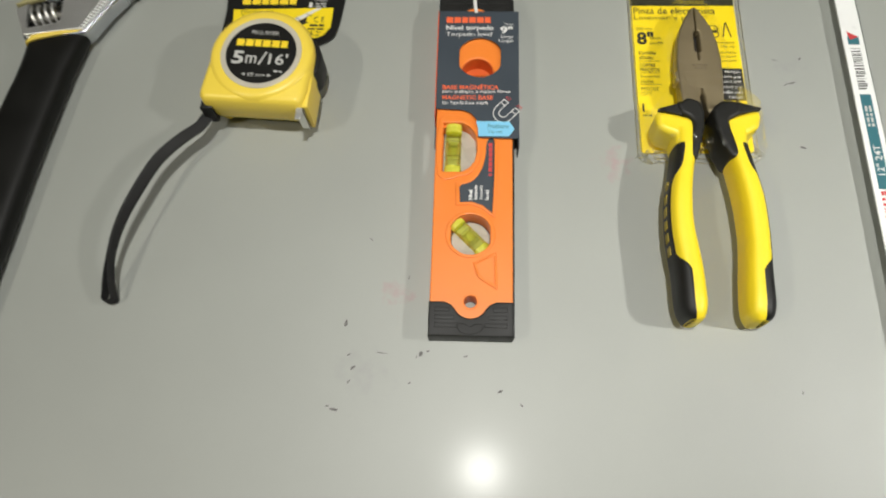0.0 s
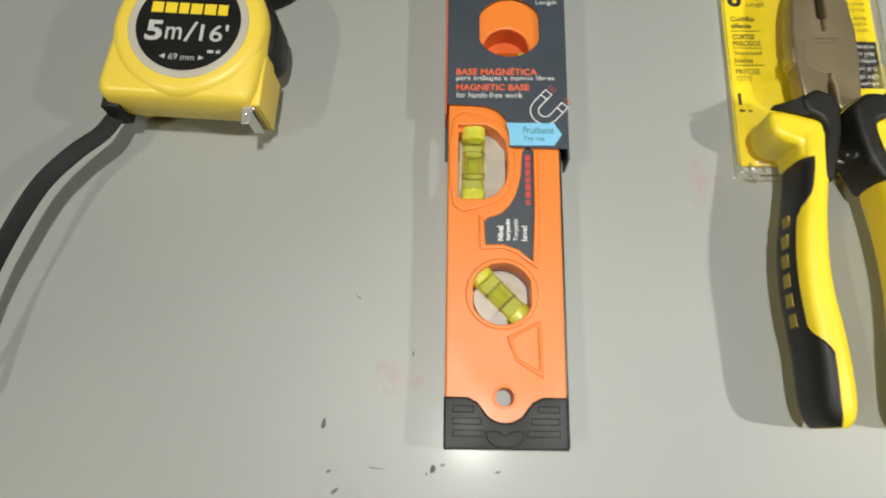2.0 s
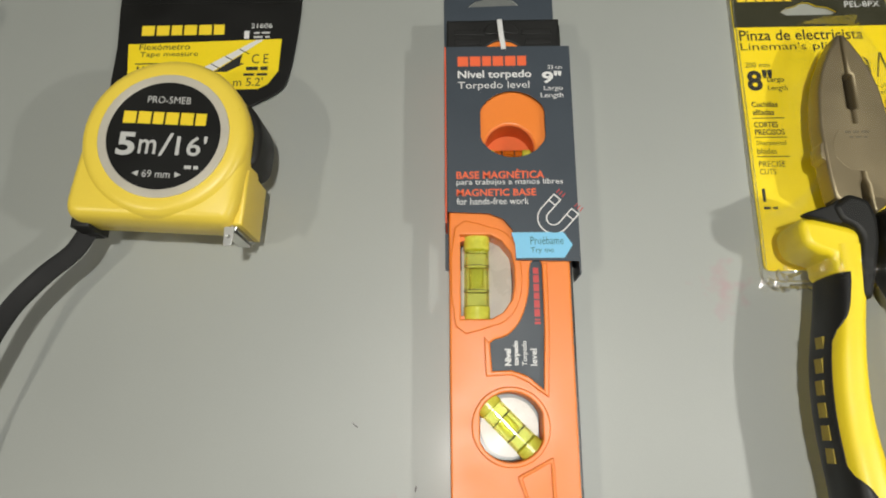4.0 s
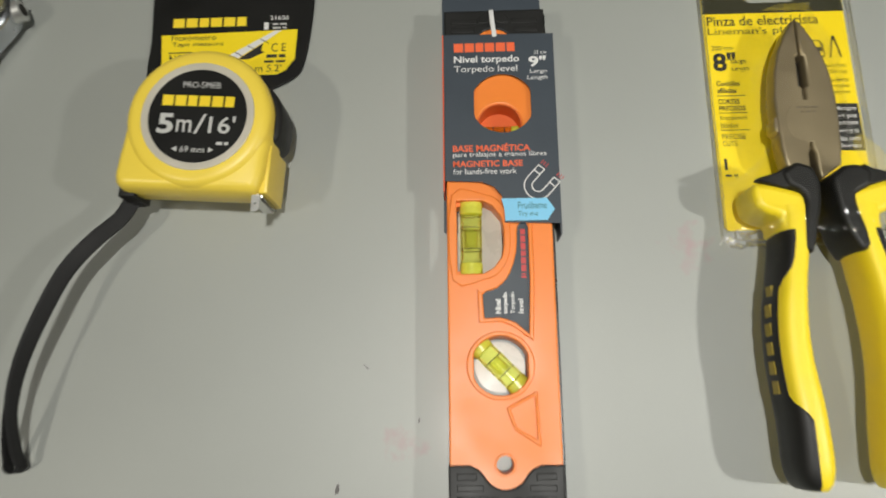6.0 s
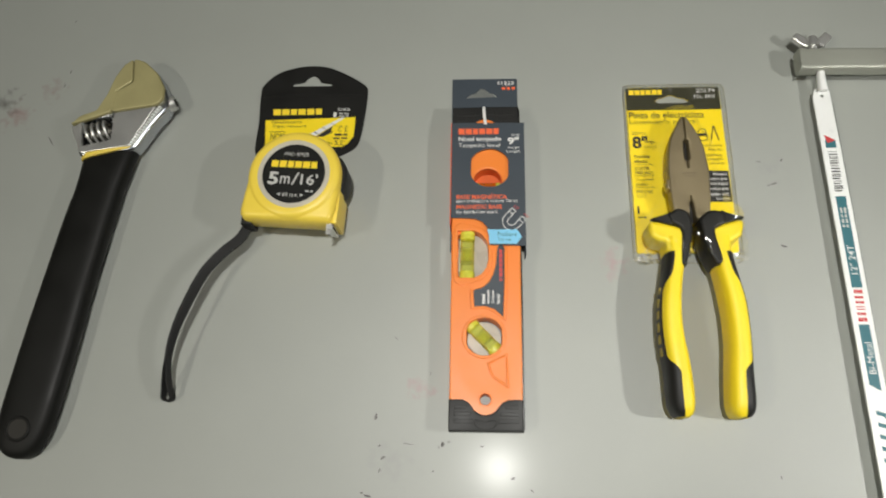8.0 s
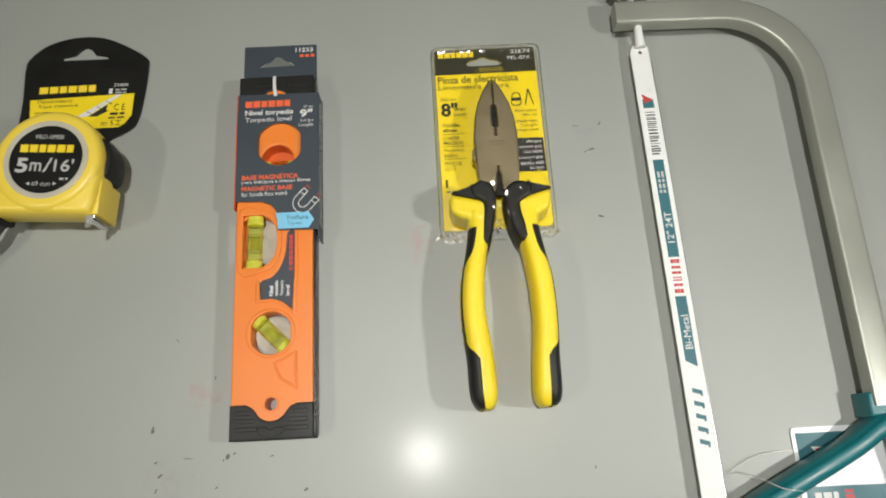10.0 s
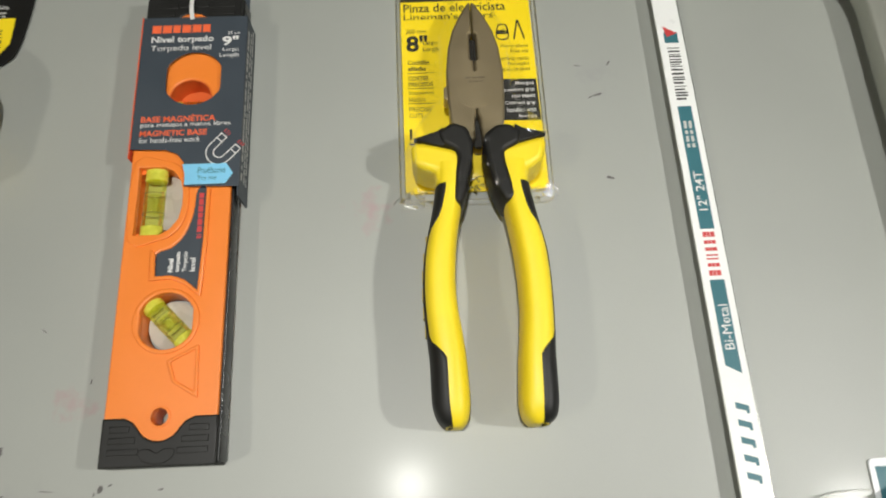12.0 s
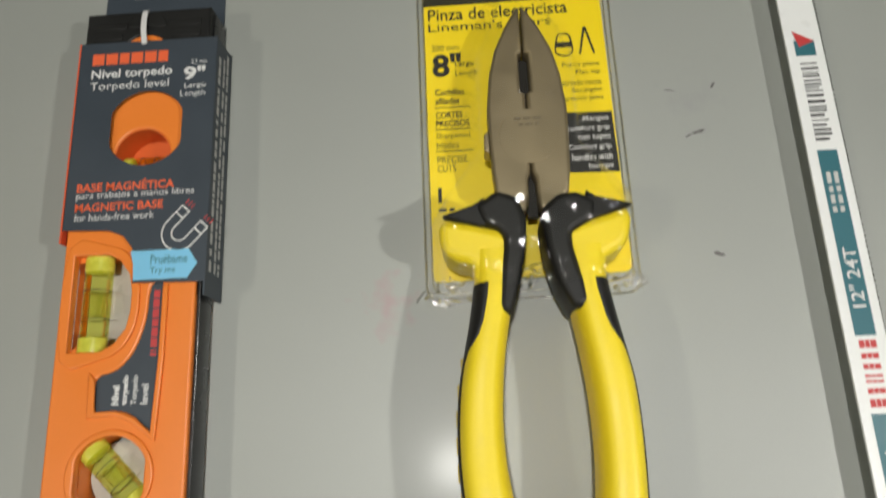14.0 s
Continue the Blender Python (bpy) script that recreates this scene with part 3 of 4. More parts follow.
        for k in (3.2, 4.6, 6.0):
            u = side_sign * k
            flat([spot(u - 0.2, 9.0), spot(u + 0.2, 9.0), spot(u + 0.2, 11.0), spot(u - 0.2, 11.0)], Z + 0.00005, INK_RED, face, "printed_mark")
    tie = [(0.0002, 0.2345, 0.0035), (0.0003, 0.2325, 0.0200), (0.0004, 0.2300, 0.0228), (0.0008, 0.2235, 0.0242), (0.0014, 0.2190, 0.0243), (0.0016, 0.2170, 0.0240)]
    part("cable_tie", sweep(flowing(tie, 4, False), squircle(0.0011, 0.0004, 4, 12)), INK_WHITE, t, "white plastic tie holding the sleeve")


level_sleeve()


# ---- tape measure, its card and its wrist strap ----
def tape_card():
    t = thing("tape_card", (-0.135, 0.24, 0), "black and yellow hanging card behind the tape measure", "packaging")
    edge = flowing([(-0.1768, 0.205), (-0.1775, 0.236), (-0.1782, 0.262), (-0.1755, 0.2700), (-0.165, 0.2795), (-0.150, 0.2845), (-0.136, 0.2855), (-0.122, 0.2830), (-0.106, 0.2750), (-0.0940, 0.2665), (-0.0918, 0.2600), (-0.0935, 0.236), (-0.0965, 0.2180), (-0.101, 0.2110), (-0.112, 0.205), (-0.13, 0.196), (-0.155, 0.196)], 4)
    slot = [(-0.1535, 0.2672), (-0.1205, 0.2668), (-0.1215, 0.2690), (-0.1300, 0.2705), (-0.1325, 0.2745), (-0.1365, 0.2768), (-0.1405, 0.2750), (-0.1440, 0.2708), (-0.1525, 0.2695)]
    card = part("card", plate([edge, slot], 0.0006, 0.0020, 0.0003), CARD_BLACK, t)
    part("crease", plate([rounded([(-0.1779, 0.2592), (-0.0922, 0.2588), (-0.0922, 0.2576), (-0.1779, 0.2580)], 0.0005, 2)], 0.0019, 0.0024, 0.0002), CARD_BLACK, card)
    Z = 0.0020
    flat([(-172.2, 237), (-100.2, 238.6), (-101, 222), (-105.5, 215.5), (-110, 213), (-170.5, 213)], Z, CARD_YELLOW, card)
    P = Z + 0.00012
    bars(-166.5, 241.3, -127.5, 246.6, P, INK_YELLOW, card, BRAND)
    letter("21606", -115, 244.4, -105, 246.8, P, INK_WHITE, card)
    letter("1", -118, 238.9, -115.6, 243.0, P, INK_WHITE, card, bold=0.03)
    bars(-113.5, 241.4, -106, 242.4, P, INK_GREY, card, [3, -1, 4])
    bars(-113.5, 239.2, -106, 240.2, P, INK_GREY, card, [4, -1, 2])
    letter("Flexómetro", -166.8, 233.8, -143, 236.9, P, INK_BLACK, card)
    letter("Tape measure", -166.2, 229.6, -139, 232.8, P, INK_BLACK, card)
    letter("NOM", -167, 219.6, -156, 225.6, P, INK_BLACK, card, bold=0.01)
    bars(-168, 226.4, -155, 227, P, INK_BLACK, card, [1])
    letter("C E", -113.6, 226.0, -106, 230.8, P, INK_BLACK, card)
    bars(-116, 222.6, -106, 224.4, P, INK_BLACK, card, [5, -1, 3])
    bars(-117, 219.8, -106, 221.0, P, INK_BLACK, card, [4, -1, 4])
    letter("m 5.2'", -121.5, 214.6, -108, 218.8, P, INK_BLACK, card)
    flat([(-140, 222), (-112, 238.2), (-108.5, 238.3), (-118, 231.5), (-132, 222)], Z + 0.00004, INK_WHITE, card, thick=0.0001)
    for k in (0.2, 0.45, 0.7):
        x, y = -136 + 26 * k, 222 + 14.5 * k
        flat([(x - 2, y + 1.2), (x - 1.5, y + 1.4), (x + 3, y - 1.2), (x + 2.5, y - 1.4)], Z + 0.00015, INK_BLACK, card, "printed_mark")
    flat([(-131, 222), (-118, 231), (-119, 226.5), (-117, 226), (-122, 223.5), (-125, 222)], Z + 0.00004, INK_BLACK, card, "printed_mark", 0.0001)


tape_card()


def tape_measure():
    cx, cy = -0.1345, 0.1735
    t = thing("tape_measure", (cx, cy, 0.0022), "yellow plastic five-metre tape measure with a black dial label", "tape measure", turn=-3.5)
    H = 0.0375
    def outline(grow=0.0):
        g = grow
        arc = [((0.0335 + g) * math.cos(a), 0.0005 + (0.0335 + g) * math.sin(a)) for a in np.linspace(radians(8), radians(172), 24)]
        return arc + [(-0.0338 - g, -0.006), (-0.0350 - g, -0.018), (-0.0358 - g, -0.0285), (-0.0335 - g, -0.0335 - g), (0.0268, -0.0335 - g), (0.0300 + g, -0.0325 - g), (0.0322 + g, -0.026), (0.0332 + g, -0.008)]
    def rise(levels):
        rings = []
        for z, g in levels:
            rings.append([(x, y, z) for x, y in rounded(outline(g), 0.003, 2)])
        return loft(rings)
    body = part("case", rise([(0.0, -0.0095), (0.0012, -0.0075), (0.004, -0.0055), (0.010, -0.0025), (0.017, 0.0002), (0.0182, 0.0002), (0.0186, 0.0002), (0.0198, 0.0006), (0.0325, 0.0), (0.0348, -0.0014), (0.0358, -0.0034)]), YELLOW, t, local=True)
    boss = [(0.0310, 0.0336), (0.0345, 0.0334), (0.0364, 0.0322), (H, 0.0298), (H, 0.0262)]
    part("face_boss", loft([[(r * math.cos(a), 0.0008 + r * math.sin(a), z) for a in np.linspace(0, 2 * math.pi, 64, endpoint=False)] for z, r in boss]), YELLOW, t, "raised round yellow face", local=True)
    part("dial_ring", plate([ring(0.0003, 0.0005, 0.0260, 64), ring(0.0003, 0.0005, 0.0226, 64)], H - 0.0008, H + 0.0006, 0.0003), SILVER, t, "silver ring round the dial", local=True)
    dial = part("dial", plate([ring(0.0003, 0.0005, 0.0227, 64)], H - 0.0006, H + 0.0002), CARD_BLACK, t, "glossy black dial label", local=True)
    P = H + 0.00026
    letter("PRO-5MEB", -8.2, 14.0, 9.2, 17.0, P, INK_GREY, dial, local=True)
    bars(-16.8, 5.0, 16.4, 10.2, P, INK_YELLOW, dial, BRAND, local=True)
    letter("5", -17.6, -8.6, -10.2, 1.2, P, INK_GREY, dial, local=True, bold=0.03)
    letter("m", -8.8, -7.6, -1.8, -1.6, P, INK_GREY, dial, local=True, bold=0.01)
    letter("/", -0.6, -8.2, 4.6, 1.4, P, INK_GREY, dial, local=True)
    letter("16'", 6.0, -7.8, 18.0, 0.6, P, INK_GREY, dial, local=True, bold=0.01)
    letter("69 mm", -5.6, -17.2, 5.4, -14.2, P, INK_GREY, dial, local=True)
    for s in (-1, 1):
        flat([(s * 9.6, -15.7), (s * 7.2, -14.5), (s * 7.2, -16.9)], H + 0.0002, INK_GREY, dial, "printed_mark", local=True)
    bars(10.5, -13.2, 16.0, -11.8, P, INK_GREY, dial, [3, -1, 2], local=True)
    lock = [(0.0280, 0.018), (0.0325, 0.016), (0.0356, 0.010), (0.0364, 0.003), (0.0352, -0.006), (0.0290, -0.007)]
    part("lock_button", plate([flowing(lock, 4)], 0.008, 0.0295, 0.002), BLACK, t, "black rubber lock button", local=True)
    part("mouth", box(0.0276, -0.0350, 0.007, 0.0318, -0.0240, 0.0300, 0.0006), CHROME_DARK, t, local=True)
    part("mouth_guard", box(0.0300, -0.0330, 0.0055, 0.0340, -0.010, 0.0315, 0.0012), YELLOW, t, local=True)
    hook = part("hook", plate([rounded([(0.0272, -0.0415), (0.0304, -0.0410), (0.0310, -0.0335), (0.0268, -0.0335)], 0.0008), ring(0.0290, -0.0375, 0.0007, 12)], 0.0300, 0.0308, 0.0002), CHROME, t, "bright metal end hook", local=True)
    part("hook_plate", box(0.0268, -0.0364, 0.0100, 0.0314, -0.0358, 0.0304, 0.0002), CHROME, t, local=True)
    part("strap_bar", box(-0.0365, -0.0355, 0.010, -0.0285, -0.0300, 0.0270, 0.0012), BLACK, t, local=True)


tape_measure()


def wrist_strap():
    t = thing("wrist_strap", (-0.205, 0.09, 0), "black woven wrist strap looped from the tape measure", "strap")
    mid = flowing([(-0.1640, 0.1480, 0.0150), (-0.1712, 0.1425, 0.0165), (-0.1760, 0.1325, 0.0185), (-0.1865, 0.1215, 0.0205), (-0.1985, 0.1055, 0.0215), (-0.2095, 0.0790, 0.0215), (-0.2155, 0.0605, 0.0195), (-0.2185, 0.0438, 0.0160), (-0.2196, 0.0310, 0.0110), (-0.2196, 0.0215, 0.0062)], 5, False)
    count = len(mid)
    gap = [0.0004 + 0.0030 * max(0, (i / count - 0.74) / 0.26) ** 1.2 for i in range(count)]
    one = [(x - g, y + g * 0.3, z) for (x, y, z), g in zip(mid, gap)]
    two = [(x + g, y - g * 0.3, z) for (x, y, z), g in zip(mid, gap)]
    bend = [(mid[-1][0] + 0.0034 * math.cos(a), mid[-1][1] - 0.0034 * math.sin(a) * 1.1, mid[-1][2]) for a in np.linspace(math.pi, 0, 11)][1:-1]
    line = one + bend + two[::-1]
    lean = [0.30 + 1.12 * min(1, max(0, i / count - 0.25) / 0.5) for i in range(count)]
    twists = lean + [1.42 + (math.pi - 2.84) * (i + 1) / (len(bend) + 1) for i in range(len(bend))] + [math.pi - k for k in lean[::-1]]
    part("webbing", sweep(line, squircle(0.0035, 0.0005, 4, 12), twist=twists), CLOTH, t)
    part("stitching", box(-0.1710, 0.1395, 0.0120, -0.1665, 0.1440, 0.0190, 0.0015), CLOTH, t)


wrist_strap()
# ---- adjustable wrench ----
def adjustable_wrench():
    t = thing("adjustable_wrench", (-0.30, 0.12, 0), "chromed adjustable wrench with a black vinyl grip", "wrench")
    # grip: flattened rounded sections along the handle
    rows = [(0.2030, -0.3100, -0.2685, 0.0165), (0.1880, -0.3105, -0.2720, 0.0172), (0.165, -0.3135, -0.2770, 0.0172), (0.143, -0.3172, -0.2803, 0.0172), (0.099, -0.3235, -0.2860, 0.0172), (0.062, -0.3287, -0.2897, 0.0172),
            (0.034, -0.3320, -0.2930, 0.0174), (0.010, -0.3345, -0.2960, 0.0175), (-0.006, -0.3345, -0.2995, 0.0172), (-0.0155, -0.3310, -0.3040, 0.0160), (-0.0205, -0.3255, -0.3095, 0.0140), (-0.0225, -0.3200, -0.3145, 0.0110)]
    def section(y, a, b, high, low=0.0008):
        return [((a + b) / 2 + u, y + 0.23 * u * (1 if y > 0.17 else 0), (high + low) / 2 + v) for u, v in squircle((b - a) / 2, (high - low) / 2, 3.4, 32)]
    dense = flowing(rows, 4, False)
    grip = part("grip", loft([section(*r) for r in dense]), VINYL, t, "black dipped vinyl handle grip")
    part("hang_hole", plate([ring(-0.3165, -0.0030, 0.0088, 32), ring(-0.3165, -0.0030, 0.0066, 32)], 0.0162, 0.0180, 0.0008), VINYL, grip)
    # Dark disc in place of a bore: the hole's shade as colour.
    part("hole_shade", plate([ring(-0.3165, -0.0030, 0.0068, 32)], 0.0160, 0.0175), GAP_SHADE, grip)
    band = [(0.2082, -0.3102, -0.2668, 0.0174), (0.2074, -0.3108, -0.2662, 0.0180), (0.2046, -0.3110, -0.2664, 0.0180), (0.2036, -0.3106, -0.2670, 0.0174)]
    part("band", loft([section(*r) for r in band]), YELLOW_BAND, t, "yellow band at the top of the grip")
    # head
    outline = [(-0.3105, 0.2000), (-0.3215, 0.2270), (-0.3150, 0.2345), (-0.3020, 0.2395), (-0.2955, 0.2540), (-0.2915, 0.2690), (-0.2850, 0.2810), (-0.2780, 0.2852), (-0.2690, 0.2825), (-0.2570, 0.2715), (-0.2495, 0.2580), (-0.2455, 0.2470), (-0.2475, 0.2395), (-0.2560, 0.2280), (-0.2680, 0.2060)]
    worm_slot = [(-0.3095, 0.2090), (-0.2872, 0.2142), (-0.2890, 0.2358), (-0.3122, 0.2318)]
    part("head", plate([rounded(outline, 0.004, 4), worm_slot], 0.0030, 0.0165, 0.0022), CHROME_SIDE, t, "polished chrome head")
    # upper faces, duller, that meet along the closed jaws
    fixed = [(-0.2762, 0.2640), (-0.2786, 0.2850), (-0.2690, 0.2820), (-0.2575, 0.2712), (-0.2502, 0.2580), (-0.2500, 0.2480), (-0.2550, 0.2432), (-0.2900, 0.2380), (-0.2890, 0.2555)]
    part("fixed_jaw", plate([rounded(fixed, 0.002, 3)], 0.0150, 0.0192, 0.0011), JAW, t, "dull steel fixed jaw")
    moving = [(-0.2772, 0.2645), (-0.2796, 0.2848), (-0.2860, 0.2800), (-0.2920, 0.2690), (-0.2960, 0.2540), (-0.3025, 0.2395), (-0.3150, 0.2348), (-0.3215, 0.2275), (-0.3192, 0.2282), (-0.2905, 0.2378), (-0.2900, 0.2555)]
    part("moving_jaw", plate([rounded(moving, 0.002, 3)], 0.0145, 0.0188, 0.0011), JAW, t, "dull steel moving jaw")
    part("jaw_web", plate([rounded([(-0.2945, 0.2398), (-0.2872, 0.2392), (-0.2858, 0.2545), (-0.2905, 0.2565)], 0.001, 2)], 0.0150, 0.0190, 0.0003), JAW, t)
    part("cheek", plate([rounded([(-0.3100, 0.2030), (-0.3205, 0.2250), (-0.3128, 0.2290), (-0.3095, 0.2090), (-0.2872, 0.2142), (-0.2882, 0.2372), (-0.2550, 0.2425), (-0.2715, 0.2085)], 0.0015, 3)], 0.0150, 0.0182, 0.0008), CHROME, t)
    # scale edge
    a, b = Vector((-0.2532, 0.2425)), Vector((-0.2722, 0.2090))
    scale = part("scale_edge", plate([[tuple(a), tuple(a + Vector((0.0028, -0.0008))), tuple(b + Vector((0.0028, -0.0008))), tuple(b)]], 0.0150, 0.0184, 0.0006), BLADE, t, "pale edge with scale marks")
    for k in range(15):
        p = a.lerp(b, (k + 0.7) / 15.5)
        part("scale_mark", plate([[(p.x, p.y), (p.x + 0.0027, p.y - 0.0008), (p.x + 0.0025, p.y - 0.0014), (p.x - 0.0002, p.y - 0.0006)]], 0.0183, 0.0187), CHROME_DARK, scale)
    part("jaw_pin", sweep([(-0.2500, 0.2470, 0.0100), (-0.2455, 0.2488, 0.0100), (-0.2435, 0.2495, 0.0100)], squircle(0.0056, 0.0056, 2, 20)), CHROME, t)
    # Dark plug painted as the shade down the pin's socket.
    part("pin_socket_shade", sweep([(-0.2440, 0.2493, 0.0100), (-0.2430, 0.2497, 0.0100)], squircle(0.0032, 0.0032, 2, 14)), GAP_SHADE, t)
    # worm screw
    axis_a, axis_b = Vector((-0.3100, 0.2203, 0.0108)), Vector((-0.2890, 0.2258, 0.0108))
    worm = part("worm_screw", sweep([axis_a.lerp(axis_b, k) for k in np.linspace(0.02, 0.98, 6)], squircle(0.0062, 0.0062, 2, 24)), CHROME_DARK, t, "bright knurled worm screw")
    way = (axis_b - axis_a).normalized()
    side = Vector((-way.y, way.x, 0))
    coil = []
    for i in range(4 * 24 + 1):
        a2 = 2 * math.pi * i / 24
        coil.append(axis_a.lerp(axis_b, 0.06 + 0.88 * i / 96) + side * (0.0082 * math.cos(a2)) + Vector((0, 0, 0.0082 * math.sin(a2))))
    part("thread", sweep(coil, squircle(0.0010, 0.0013, 2.5, 8)), CHROME, worm)
    # Near-black floor put in as the shade beneath the worm.
    part("worm_slot_shade", plate([worm_slot], 0.0028, 0.0040), GAP_SHADE, t)


adjustable_wrench()


# ---- pliers on their blister card ----
def plier_card():
    t = thing("plier_card", (0.145, 0.19, 0), "yellow and dark printed card behind the pliers in clear blister plastic", "packaging")
    C = 0.0016
    slot = [(131, 248), (134, 246.4), (154, 246.4), (157, 248), (153, 250.4), (148, 251.2), (145, 253), (141, 253), (138, 251.2), (134, 250.4)]
    edge = rounded([(0.1095, 0.1255), (0.1815, 0.1262), (0.1800, 0.2600), (0.1090, 0.2600)], 0.003)
    card = part("card", plate([edge, [(x / 1000, y / 1000) for x, y in slot]], 0.0008, C), CARD_YELLOW, t)
    flat([(109.2, 240.5), (180.1, 240.5), (179.9, 259.2), (178.4, 259.9), (110.4, 259.9), (109.2, 258.8)], C, CARD_OLIVE, card, holes=(slot,))
    P = C + 0.00012
    bars(112, 253.8, 137, 258.0, P, INK_YELLOW, card, BRAND)
    letter("22674", 163, 255.2, 177, 258.4, P, INK_WHITE, card)
    letter("PEL-8PX", 161, 250.2, 177, 253.2, P, INK_WHITE, card)
    letter("Pinza de electricista", 111, 233.6, 167, 239.0, P, INK_BLACK, card, bold=0.01)
    letter("Lineman's pliers", 111, 227.6, 160, 232.6, P, INK_BLACK, card)
    letter("200 mm", 112, 220.0, 123, 222.6, P, INK_BLACK, card)
    letter("8\"", 112, 208.4, 123.5, 218.8, P, INK_BLACK, card, bold=0.03)
    letter("Largo", 121, 212.0, 128.6, 215.2, P, INK_BLACK, card, bold=0.01)
    letter("Length", 121, 207.8, 129.6, 211.0, P, INK_BLACK, card)
    for body, y, wide, heavy in (("Cuchillas", 200.4, 11.5, 0.02), ("afiladas", 196.6, 9.5, 0.02), ("CORTES", 190.6, 10.5, 0.02), ("PRECISOS", 187.0, 13, 0.02), ("Sharpened", 181.6, 13, 0), ("blades", 178.0, 8.6, 0), ("PRECISE", 172.0, 11.5, 0), ("CUTS", 168.4, 7, 0)):
        letter(body, 112.6, y, 112.6 + wide, y + 2.7, P, INK_BLACK, card, bold=heavy)
    for y in (194.9, 185.7, 176.6):
        bars(112.2, y, 126.4, y + 0.4, P, INK_BLACK, card, [1])
    bars(112.4, 156, 113.8, 162, P, INK_BLACK, card, [1])
    bars(112.4, 152.6, 118.4, 153.8, P, INK_BLACK, card, [3, -1, 2])
    for body, y, x in (("Punta plana", 208.8, 163), ("Flat tip", 205.4, 168), ("Estriado recto", 201.2, 161), ("Straight", 197.6, 166), ("groove jaws", 194.2, 162.4)):
        letter(body, x, y, 177.6, y + 2.5, P, INK_BLACK, card)
    flat(flowing([(160.6, 217), (162, 223.6), (164.6, 224.4), (167, 223.4), (168, 217), (166.4, 214.4), (162.4, 214.4)], 3), C, INK_BLACK, card, "printed_mark", 0.0001, holes=(flowing([(161.2, 217), (162.4, 223), (164.6, 223.8), (166.4, 222.8), (167.4, 217), (166, 215), (162.8, 215)], 3),))
    flat([(161, 218), (167.6, 218), (167.6, 220.4), (161, 220.4)], C, INK_BLACK, card, "printed_mark", 0.00012)
    flat([(170, 214.6), (172.4, 226.6), (173.6, 226.6), (176.4, 214.6), (175.6, 214.6), (173, 225), (170.8, 214.6)], C, INK_BLACK, card, "printed_mark", 0.0001)
    flat([(160.8, 190), (180.2, 189.4), (180.9, 164.6), (160.8, 165.2)], C + 0.00002, INK_BLACK, card)
    for i, (body, x) in enumerate((("Mangos", 169), ("comfort grip", 162.6), ("con topes", 166.6), ("Comfort grip", 162.6), ("handles with", 163.6), ("bumps", 169.6))):
        y = 185.4 - 3.9 * i
        letter(body.replace("handles", "han" + "dles"), x, y, 178.8, y + 2.6, P + 0.0001, INK_WHITE, card, bold=0.01)
    # clear blister: a dome over the tool with a flat flange
    nx, ny = 72, 110
    bm = bmesh.new()
    grid = {}
    for i in range(nx + 1):
        for j in range(ny + 1):
            x, y = 0.1065 + 0.0775 * i / nx, 0.1170 + 0.1450 * j / ny
            mid = 0.1465
            half = 0.0335 if y < 0.146 else 0.0335 - 0.0140 * min(1, (y - 0.146) / 0.024)
            if y > 0.205:
                half = 0.0195 - 0.0105 * min(1, (y - 0.205) / 0.024)
            rim = min(half - abs(x - mid), 0.236 - y)
            k = max(0.0, min(1.0, rim / 0.010 + 0.55))
            k = k * k * (3 - 2 * k)
            high = 0.0325 if y < 0.150 else 0.0325 - 0.0085 * min(1, (y - 0.150) / 0.02)
            z = 0.0026 + (high - 0.0026) * k
            wave = noise.noise((x * 160, y * 160, 0)) * 0.0010 + noise.noise((x * 420, y * 420, 3)) * 0.0004
            if y < 0.128:
                wave += noise.noise((x * 300, y * 260, 7)) * 0.0030 * (0.128 - y) / 0.0115
            edge_bump = 0.0012 if min(i, nx - i, ny - j) in (2, 3) else 0.0
            grid[i, j] = bm.verts.new((x + wave * 0.3, y + (noise.noise((x * 330, 0, 1)) * 0.003 if j == 0 else 0), max(0.0022, z + wave * (0.4 + 0.6 * k) + edge_bump)))
    for i in range(nx):
        for j in range(ny):
            bm.faces.new((grid[i, j], grid[i + 1, j], grid[i + 1, j + 1], grid[i, j + 1]))
    shell = part("blister", bm, FILM, t, "clear crumpled blister plastic")
    shell.visible_shadow = False
    rim = rounded([(0.1072, 0.1180), (0.1834, 0.1180), (0.1830, 0.2612), (0.1070, 0.2612)], 0.006, 6)
    edge_line = part("blister_rim", sweep([(x, y, 0.0030) for x, y in rim], squircle(0.0006, 0.0009, 2, 8), closed=True), FILM_EDGE, t, "raised clear plastic rim")
    edge_line.visible_shadow = False
    inner = rounded([(0.1094, 0.1206), (0.1814, 0.1206), (0.1808, 0.2590), (0.1092, 0.2590)], 0.006, 6)
    inner_line = part("blister_rim", sweep([(x, y, 0.0034) for x, y in inner], squircle(0.0004, 0.0006, 2, 8), closed=True), FILM_EDGE, t, "raised clear plastic rim")
    inner_line.visible_shadow = False
    # crumpled folds where the grips leave the plastic
    for k in range(40):
        a, b = ((0.108, 0.122), (0.124, 0.140), (0.139, 0.156), (0.162, 0.181))[k % 4]
        x, y = random.uniform(a, b), random.uniform(0.1165, 0.1260 if k % 4 != 2 else 0.1290)
        lift = random.uniform(0.004, 0.010) if k % 4 != 2 else random.uniform(0.006, 0.018)
        pts = [(x + random.uniform(-0.0026, 0.0026) * q, y + random.uniform(-0.0022, 0.0022), lift + random.uniform(0, 0.002)) for q in (0, 1, 2, 3)]
